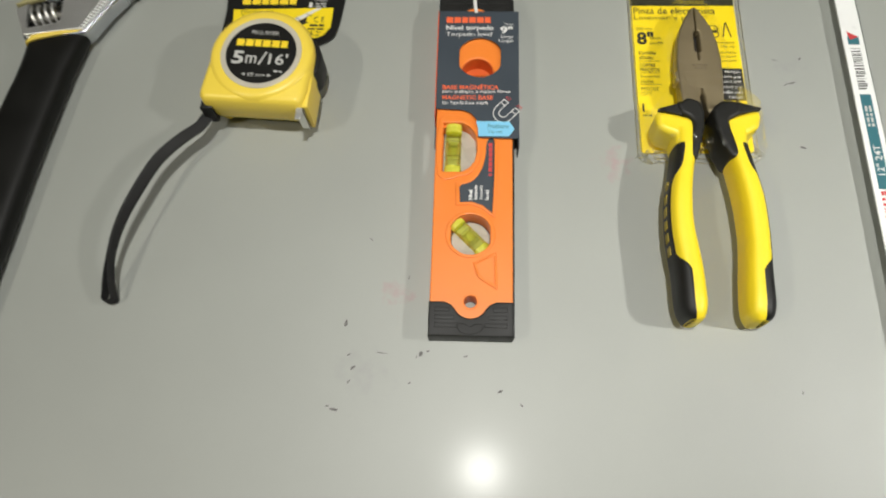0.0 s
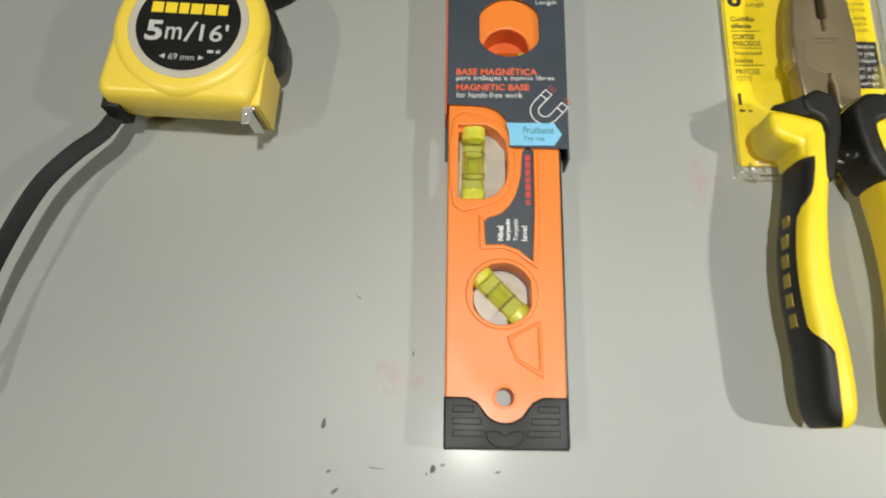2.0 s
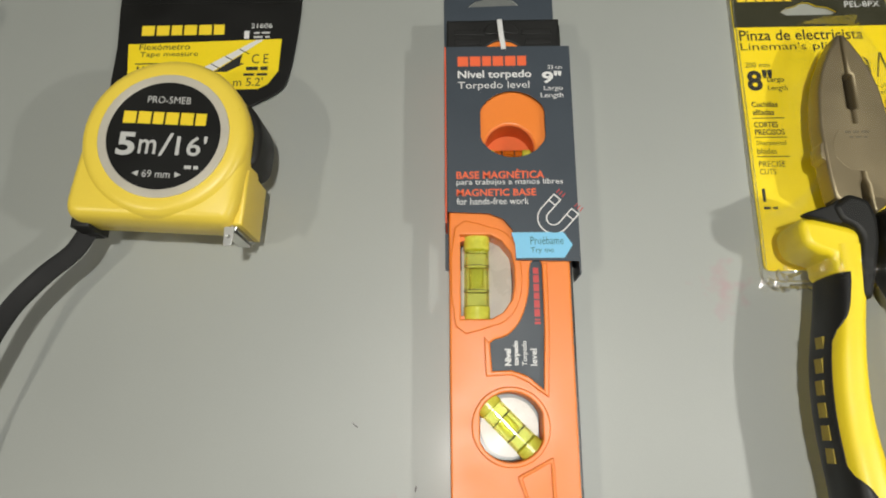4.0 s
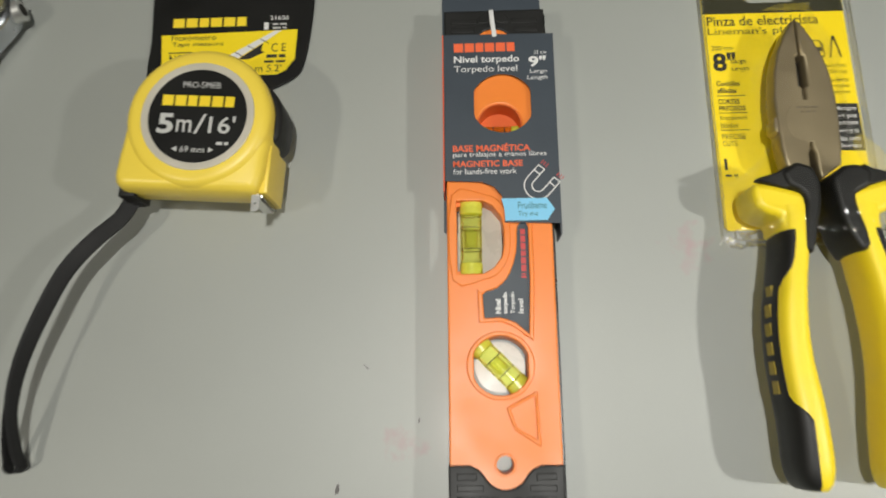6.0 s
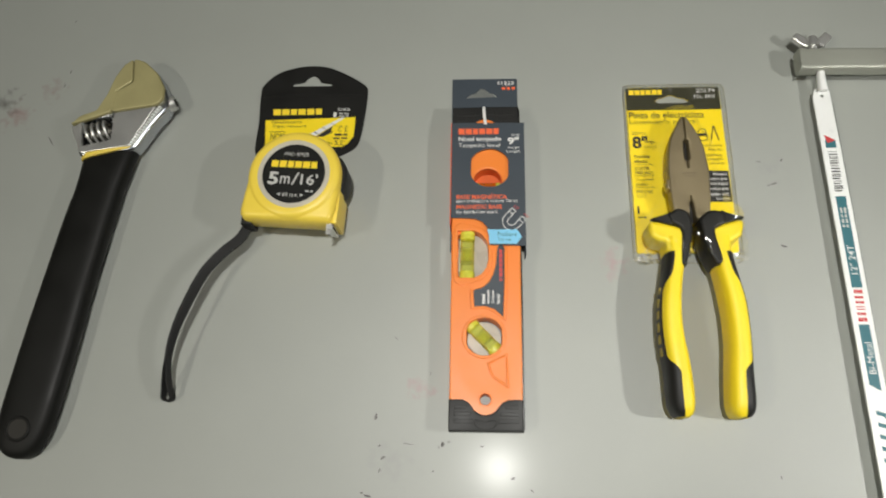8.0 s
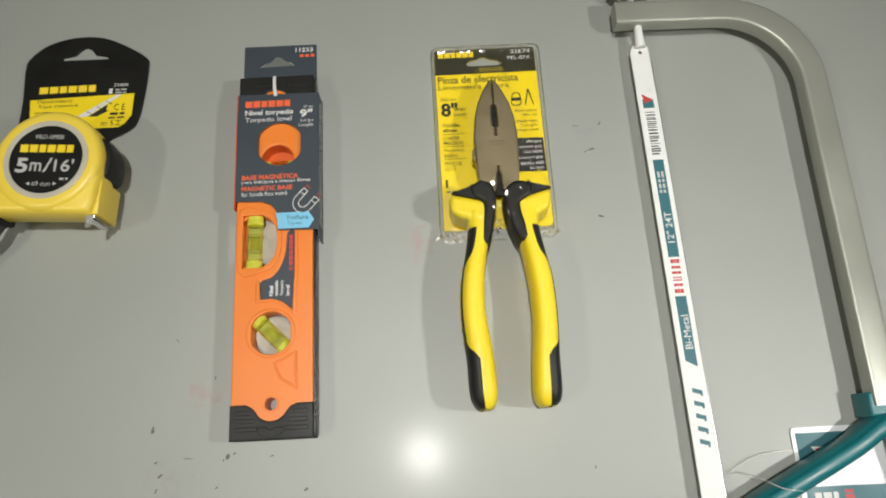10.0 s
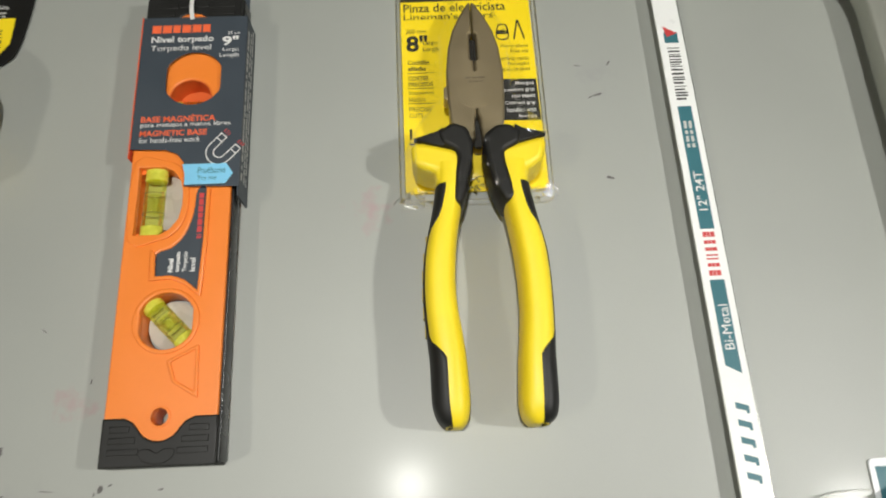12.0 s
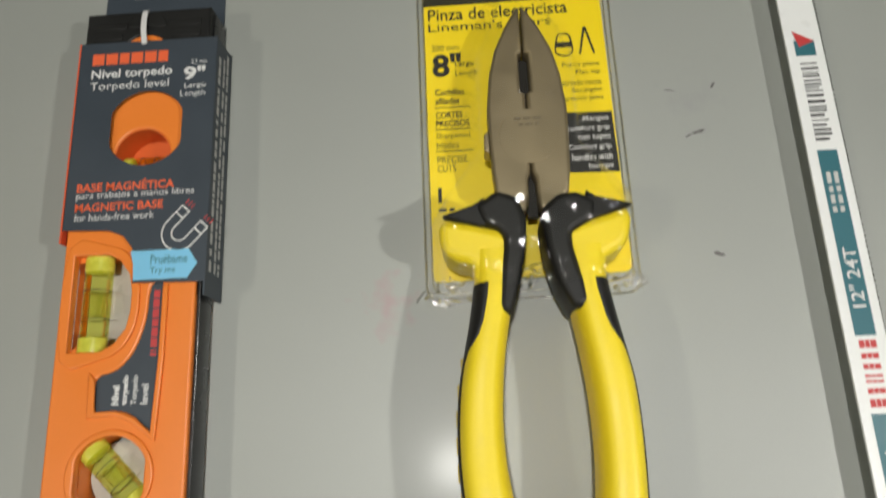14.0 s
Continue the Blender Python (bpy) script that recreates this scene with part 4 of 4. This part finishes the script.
        fold = part("fold", sweep(flowing(pts, 4, False), squircle(0.0006, 0.0002, 2.5, 8), twist=[random.uniform(-0.8, 0.8)] * 13), FILM_EDGE, shell)
        fold.visible_shadow = False
    for poly in shell.data.polygons:
        poly.use_smooth = True


plier_card()


def pliers():
    t = thing("lineman_pliers", (0.1465, 0.11, 0), "steel lineman pliers with yellow and black moulded grips", "pliers")
    M = 0.1465
    # two jaw halves that meet on the middle line
    for s, name in ((-1, "jaw"), (1, "jaw")):
        half = [(M + s * 0.0003, 0.2262), (M + s * 0.0022, 0.2250), (M + s * 0.0065, 0.2175), (M + s * 0.0105, 0.2085), (M + s * 0.0130, 0.1985), (M + s * 0.0144, 0.1850), (M + s * 0.0142, 0.1720), (M + s * 0.0136, 0.1600), (M + s * 0.0125, 0.1520),
                (M + s * 0.0030, 0.1450), (M + s * 0.0016, 0.1480), (M + s * 0.0014, 0.1575), (M + s * 0.0003, 0.1600), (M + s * 0.0003, 0.1905), (M + s * 0.0019, 0.1915), (M + s * 0.0019, 0.2065), (M + s * 0.0003, 0.2075)]
        jaw = part(name, plate([half], 0.0085, 0.0190, 0.0013), PLIER, t, "dark oiled steel jaw")
    part("pivot", plate([ring(M, 0.1735, 0.0105, 40)], 0.0183, 0.01912, 0.0001), PLIER, t)
    bars(141.5, 179.6, 151.5, 180.8, 0.01936, ETCH, t, [3, -1, 3, -1, 4])
    bars(143.0, 177.4, 150.5, 178.4, 0.01936, ETCH, t, [2, -1, 3, -1, 2])
    # Dark strip laid between the jaws as the shade of their gap.
    part("jaw_gap_shade", box(M - 0.0018, 0.1450, 0.0100, M + 0.0018, 0.2075, 0.0120), GAP_SHADE, t)
    cut = [(M - 0.0143, 0.1675), (M - 0.0162, 0.1690), (M - 0.0160, 0.1745), (M - 0.0143, 0.1765)]
    part("cutter_notch", plate([cut], 0.0105, 0.0195, 0.0005), PLIER, t)
    # grips: left and right edges of each along the length
    left = [(0.1300, 0.1235, 0.1400, 0.0295), (0.1200, 0.1243, 0.1380, 0.0300), (0.1080, 0.1226, 0.1356, 0.0307), (0.0960, 0.1201, 0.1334, 0.0313), (0.0860, 0.1182, 0.1322, 0.0315), (0.0740, 0.1171, 0.1315, 0.0315), (0.0620, 0.1170, 0.1319, 0.0315),
            (0.0500, 0.1178, 0.1335, 0.0315), (0.0380, 0.1188, 0.1346, 0.0315), (0.0260, 0.1190, 0.1352, 0.0313), (0.0180, 0.1195, 0.1351, 0.0307), (0.0125, 0.1215, 0.1339, 0.0291), (0.0098, 0.1243, 0.1318, 0.0267)]
    right = [(0.1300, 0.1530, 0.1695, 0.0295), (0.1200, 0.1546, 0.1681, 0.0300), (0.1080, 0.1564, 0.1696, 0.0307), (0.0960, 0.1581, 0.1717, 0.0313), (0.0860, 0.1592, 0.1734, 0.0315), (0.0740, 0.1599, 0.1741, 0.0315), (0.0620, 0.1599, 0.1741, 0.0315),
             (0.0500, 0.1590, 0.1737, 0.0315), (0.0380, 0.1576, 0.1730, 0.0315), (0.0260, 0.1566, 0.1728, 0.0313), (0.0180, 0.1563, 0.1725, 0.0307), (0.0125, 0.1575, 0.1711, 0.0291), (0.0098, 0.1598, 0.1683, 0.0267)]
    low = 0.0055
    for s, rows in ((-1, left), (1, right)):
        dense = flowing(rows, 4, False)
        def section(y, a, b, high):
            return [((a + b) / 2 + u, y, (high + low) / 2 + v) for u, v in squircle((b - a) / 2, (high - low) / 2, 3.0, 32)]
        grip = part("grip", loft([section(*r) for r in dense]), YELLOW_GRIP, t, "yellow moulded handle grip")
        # black rubber let into the outer side: wide at the shoulder and the end, a thin line between
        share = [(0.0096, 0.46), (0.0104, 0.52), (0.0130, 0.56), (0.0200, 0.55), (0.0380, 0.57), (0.0405, 0.42), (0.0450, 0.13), (0.0480, 0.07), (0.0930, 0.06), (0.0968, 0.12), (0.1020, 0.34), (0.1060, 0.41), (0.1150, 0.44), (0.1195, 0.42)]
        def skin(y, a, b, high, grow):
            k = 2 * float(np.interp(y, [p[0] for p in share], [p[1] for p in share])) - 1
            top = math.acos(math.copysign(abs(k) ** 1.5, k))
            out = []
            for i, turn in enumerate(np.linspace(top, math.pi + 1.05, 22)):
                c, d, g = math.cos(turn), math.sin(turn), -0.0008 if i in (0, 21) else grow
                u = ((b - a) / 2 + g) * math.copysign(abs(c) ** (2 / 3), c)
                v = ((high - low) / 2 + g) * math.copysign(abs(d) ** (2 / 3), d)
                out.append(((a + b) / 2 - s * u, y, (high + low) / 2 + v))
            return out
        fine = [r for r in flowing(rows, 16, False) if r[0] < 0.1195]
        bm = bmesh.new()
        net = [[bm.verts.new(p) for p in skin(*r, -0.0008 if i in (0, len(fine) - 1) else 0.00035)] for i, r in enumerate(fine)]
        for p, q in zip(net, net[1:]):
            for i in range(len(p) - 1):
                bm.faces.new((p[i], p[i + 1], q[i + 1], q[i])).smooth = True
        bm.faces.new(net[-1])
        bmesh.ops.recalc_face_normals(bm, faces=bm.faces)
        part("side_rubber", bm, BLACK, grip, "black rubber inlay")
        # guard: yellow shoulder, black wing and neck
        def mirror(pts):
            return [(M + s * (x - M), y) for x, y in pts]
        if s < 0:
            shoulder = [(0.1148, 0.1405), (0.1143, 0.1310), (0.1190, 0.1268), (0.1240, 0.1250), (0.1255, 0.1190), (0.1375, 0.1180), (0.1385, 0.1300), (0.1370, 0.1350), (0.1290, 0.1380)]
            wing = [(0.1150, 0.1414), (0.1150, 0.1422), (0.1262, 0.1458), (0.1290, 0.1480), (0.1300, 0.1384), (0.1280, 0.1378)]
            neck = [(0.1262, 0.1450), (0.1333, 0.1500), (0.1405, 0.1472), (0.1428, 0.1395), (0.1420, 0.1303), (0.1390, 0.1179), (0.1358, 0.1077), (0.1318, 0.1098), (0.1333, 0.1231), (0.1350, 0.1323), (0.1338, 0.1358), (0.1285, 0.1386)]
        else:
            shoulder = [(0.1766, 0.1415), (0.1754, 0.1310), (0.1700, 0.1268), (0.1672, 0.1250), (0.1665, 0.1190), (0.1545, 0.1180), (0.1530, 0.1300), (0.1545, 0.1355), (0.1640, 0.1390)]
            wing = [(0.1774, 0.1424), (0.1774, 0.1432), (0.1658, 0.1465), (0.1630, 0.1486), (0.1620, 0.1394), (0.1650, 0.1386)]
            neck = [(0.1658, 0.1448), (0.1600, 0.1482), (0.1538, 0.1478), (0.1480, 0.1430), (0.1478, 0.1385), (0.1490, 0.1282), (0.1514, 0.1180), (0.1556, 0.1092), (0.1582, 0.1086), (0.1612, 0.1110), (0.1602, 0.1180), (0.1576, 0.1275), (0.1570, 0.1342), (0.1645, 0.1382)]
        part("shoulder", plate([flowing(shoulder, 3)], 0.0050, 0.0285, 0.0030), YELLOW_GRIP, grip)
        part("wing_rubber", plate([rounded(wing, 0.0006, 2)], 0.0255, 0.0293, 0.0008), BLACK, grip, "thin black rubber wing")
        part("neck_rubber", plate([rounded(neck, 0.0020, 4)], 0.0060, 0.0305, 0.0022), BLACK, grip, "black rubber guard at the pivot")
    # moulded mark on the outer side of one grip: plain raised blocks
    for k in range(6):
        bm = bmesh.new()
        y = 0.0925 - k * 0.0082
        x = float(np.interp(y, [r[0] for r in left[::-1]], [r[1] for r in left[::-1]]))
        bmesh.ops.create_cube(bm, size=1, matrix=Matrix.Translation((x - 0.0002, y, 0.0196)) @ Matrix.Diagonal((0.0011, 0.0054, 0.0056, 1)))
        part("moulded_mark", bm, MOULDED, t)


pliers()


# ---- hacksaw ----
def hacksaw():
    t = thing("hacksaw", (0.31, 0.10, 0.0), "hacksaw with a nickel tube frame, white blade and teal handle", "hacksaw")
    # flat tube frame: short arm, rounded corner, long spine
    line = [(0.2357, 0.2722), (0.26, 0.2720), (0.28, 0.2716), (0.306, 0.2712)]
    corner = [(0.306 + 0.0568 * math.sin(a), 0.2144 + 0.0568 * math.cos(a)) for a in np.linspace(0.12, math.pi / 2, 12)]
    spine = [(0.3628, 0.19), (0.3628, 0.14), (0.3628, 0.09), (0.3628, 0.04), (0.3628, 0.0)]
    tube = [(x, y, 0.0140) for x, y in line + corner + spine]
    part("tube", sweep(tube, squircle(0.0088, 0.0062, 6.5, 32)), FRAME_STEEL, t, "flat nickel-plated steel tube")
    # tensioner with wing nut
    part("holder", sweep([(0.2515, 0.2640, 0.0135), (0.2516, 0.2560, 0.0125), (0.2520, 0.2490, 0.0110)], [squircle(a, a, 2.5, 16) for a in (0.0026, 0.0029, 0.0036)]), BLADE, t)
    part("screw", sweep([(0.2487, 0.2800, 0.0140), (0.2487, 0.2870, 0.0140)], squircle(0.0026, 0.0026, 2, 14)), CHROME, t)
    nut = part("wing_nut", sweep([(0.2487, 0.2845, 0.0140), (0.2487, 0.2880, 0.0140), (0.2487, 0.2930, 0.0140)], [squircle(a, a, 2, 20) for a in (0.0052, 0.0050, 0.0036)]), CHROME, t, "chromed wing nut")
    for s in (-1, 1):
        wing = [(0.2487 + s * 0.0030, 0.2850), (0.2487 + s * 0.0075, 0.2847), (0.2487 + s * 0.0150, 0.2925), (0.2487 + s * 0.0108, 0.2975), (0.2487 + s * 0.0036, 0.2908)]
        part("wing", plate([rounded(wing, 0.0016, 4)], 0.0122, 0.0160, 0.0012), CHROME, nut)
    # blade
    def edge(x, y):
        return (x - 0.0010 + 0.0040 * (0.25 - y) / 0.305, y)
    shape = [edge(0.2462, 0.246), edge(0.2482, 0.2515), edge(0.2555, 0.2540), edge(0.2590, 0.2500), edge(0.2596, 0.20), edge(0.2598, 0.0), edge(0.2598, -0.0580), edge(0.2575, -0.0625), edge(0.2490, -0.0625), edge(0.2462, -0.0570), edge(0.2462, 0.10)]
    Z = 0.0090
    blade = part("blade", plate([shape, ring(*edge(0.2530, 0.2462), 0.0013, 18), ring(*edge(0.2530, -0.0560), 0.0013, 18)], Z - 0.0011, Z, 0.0002), BLADE, t, "white enamelled saw blade with printed labels")
    bm = bmesh.new()
    for k in range(150):
        y = 0.240 - k * 0.002
        (xa, ya), (xb, yb) = edge(0.2597, y), edge(0.2597, y - 0.0016)
        bm.faces.new([bm.verts.new(p) for p in ((xa, ya, Z - 0.0003), (xa + 0.0008, ya - 0.0011, Z - 0.0004), (xb, yb, Z - 0.0003))])
    tagged(part("teeth", bm, CHROME_DARK, blade), kind="stuff")
    P = Z + 0.00008
    def quad(xa, y0, xb, y1, ink, z=P - 0.00005, slant=0.0):
        pts = [edge(xa, y0), edge(xb, y0 + slant), edge(xb, y1 + slant), edge(xa, y1)]
        flat([(x * 1000, y * 1000) for x, y in pts], z, ink, blade)
    quad(0.2492, 0.2035, 0.2566, 0.2100, INK_TEAL, slant=0.0)
    flat([(x * 1000, y * 1000) for x, y in (edge(0.2492, 0.2140), edge(0.2566, 0.2095), edge(0.2508, 0.2072))], P, INK_RED, blade)
    y = 0.2005
    while y > 0.1690:
        h = random.uniform(0.0004, 0.0012)
        quad(0.2500, y - h, random.choice((0.2562, 0.2550, 0.2562)), y, INK_BLACK)
        y -= h + random.uniform(0.0005, 0.0014)
    quad(0.2496, 0.0985, 0.2566, 0.1655, INK_TEAL)
    for x in (0.2510, 0.2536):
        xm, _ = edge(x, 0.149)
        bars(xm * 1000, 142, xm * 1000 + 1.5, 157, P + 0.00005, INK_GREY, blade, [2, -1, 3, -1, 2, -1, 4], upright=True)
    xm, _ = edge(0.2506, 0.12)
    letter("12\" 24T", xm * 1000 + 0.3, 108, xm * 1000 + 4.8, 129, P + 0.00006, INK_WHITE, blade, 90, bold=0.01)
    xm, _ = edge(0.2500, 0.086)
    for shift, wide in ((0.2, 1.8), (2.2, 1.5), (3.9, 2.0)):
        bars(xm * 1000 + shift, 75, xm * 1000 + shift + wide, 97, P, INK_RED, blade, [3, -2, 2, -2, 1, -1, 1, -2, 2, -2, 2, -2, 3], upright=True)
    quad(0.2496, 0.0330, 0.2566, 0.0730, INK_TEAL)
    xm, _ = edge(0.2512, 0.05)
    letter("Bi-Metal", xm * 1000, 40, xm * 1000 + 4.4, 61, P + 0.00006, INK_WHITE, blade, 90)
    flat([(x * 1000, y * 1000) for x, y in (edge(0.2496, 0.0330), edge(0.2566, 0.0330), edge(0.2566, 0.0290))], P, INK_TEAL, blade)
    xm, _ = edge(0.2498, 0.0)
    for k in range(5):
        y = 17 - k * 7.4
        flat([(xm * 1000 + 0.8, y - 0.4), (xm * 1000 + 6.8, y - 2.2), (xm * 1000 + 6.8, y - 5.4), (xm * 1000 + 5.4, y - 5.6), (xm * 1000 + 5.4, y - 4.4), (xm * 1000 + 0.8, y - 3.2)], P - 0.00004, INK_TEAL, blade, "printed_mark")
    part("blade_pin", sweep([(0.2555, -0.0600, 0.0080), (0.2558, -0.0680, 0.0080)], squircle(0.0030, 0.0030, 2.5, 14)), CHROME, t)
    # teal handle: a closed loop with the top bar running up to the spine
    loop = flowing([(0.2550, -0.0775), (0.2625, -0.0645), (0.2757, -0.0535), (0.2980, -0.0420), (0.3380, -0.0225), (0.3600, -0.0100), (0.3695, -0.0170), (0.3740, -0.0390), (0.3760, -0.0770), (0.3700, -0.1150), (0.3520, -0.1340), (0.3240, -0.1350), (0.2960, -0.1250), (0.2740, -0.1090), (0.2590, -0.0940)], 5)
    handle = part("handle", sweep([(x, y, 0.0112) for x, y in loop], squircle(0.0068, 0.0108, 2.6, 24), closed=True), TEAL, t, "teal moulded plastic D handle")
    part("handle_rib", sweep([(x, y, 0.0222) for x, y in loop], squircle(0.0036, 0.0012, 2.2, 12), closed=True), TEAL, handle)
    part("ferrule", box(0.3515, -0.0060, 0.0006, 0.3705, 0.0080, 0.0185, 0.0015), TEAL, handle)


hacksaw()


def price_tag():
    t = thing("price_tag", (0.338, -0.04, 0), "white and teal printed card tag under the hacksaw handle", "tag")
    card = part("card", plate([rounded([(0.3105, -0.0680), (0.3640, -0.0690), (0.3650, -0.0095), (0.3105, -0.0095)], 0.003)], 0.0004, 0.0012, 0.0002), TAG, t)
    flat([(313.8, -63), (362, -63.5), (362.5, -44), (313.4, -43.5)], 0.0012, INK_TEAL, card)
    flat([(313, -33), (331, -33), (345, -15), (345, -13), (313, -13)], 0.0012, INK_TEAL, card)
    flat([(321, -21), (334, -21.5), (327, -29.5)], 0.00128, INK_WHITE, card)
    flat([(323, -22), (332, -22.4), (327, -28)], 0.00136, INK_RED, card)
    bars(318, -60, 332, -47, 0.0013, INK_WHITE, card, [4, -1, 5, -1, 3])
    bars(336, -61, 341, -46, 0.0013, INK_RED, card, [3, -1, 2, -1, 3, -1, 3, -1, 2], upright=True)
    string = flowing([(0.3130, -0.0460, 0.0020), (0.3000, -0.0440, 0.0240), (0.2890, -0.0420, 0.0262), (0.2800, -0.0370, 0.0240), (0.2745, -0.0330, 0.0080), (0.2700, -0.0330, 0.0030), (0.2850, -0.0250, 0.0030), (0.3000, -0.0225, 0.0030), (0.3100, -0.0230, 0.0025)], 5, False)
    part("string", sweep(string, squircle(0.00024, 0.00024, 2, 6)), THREAD, t, "thin clear plastic string")


price_tag()
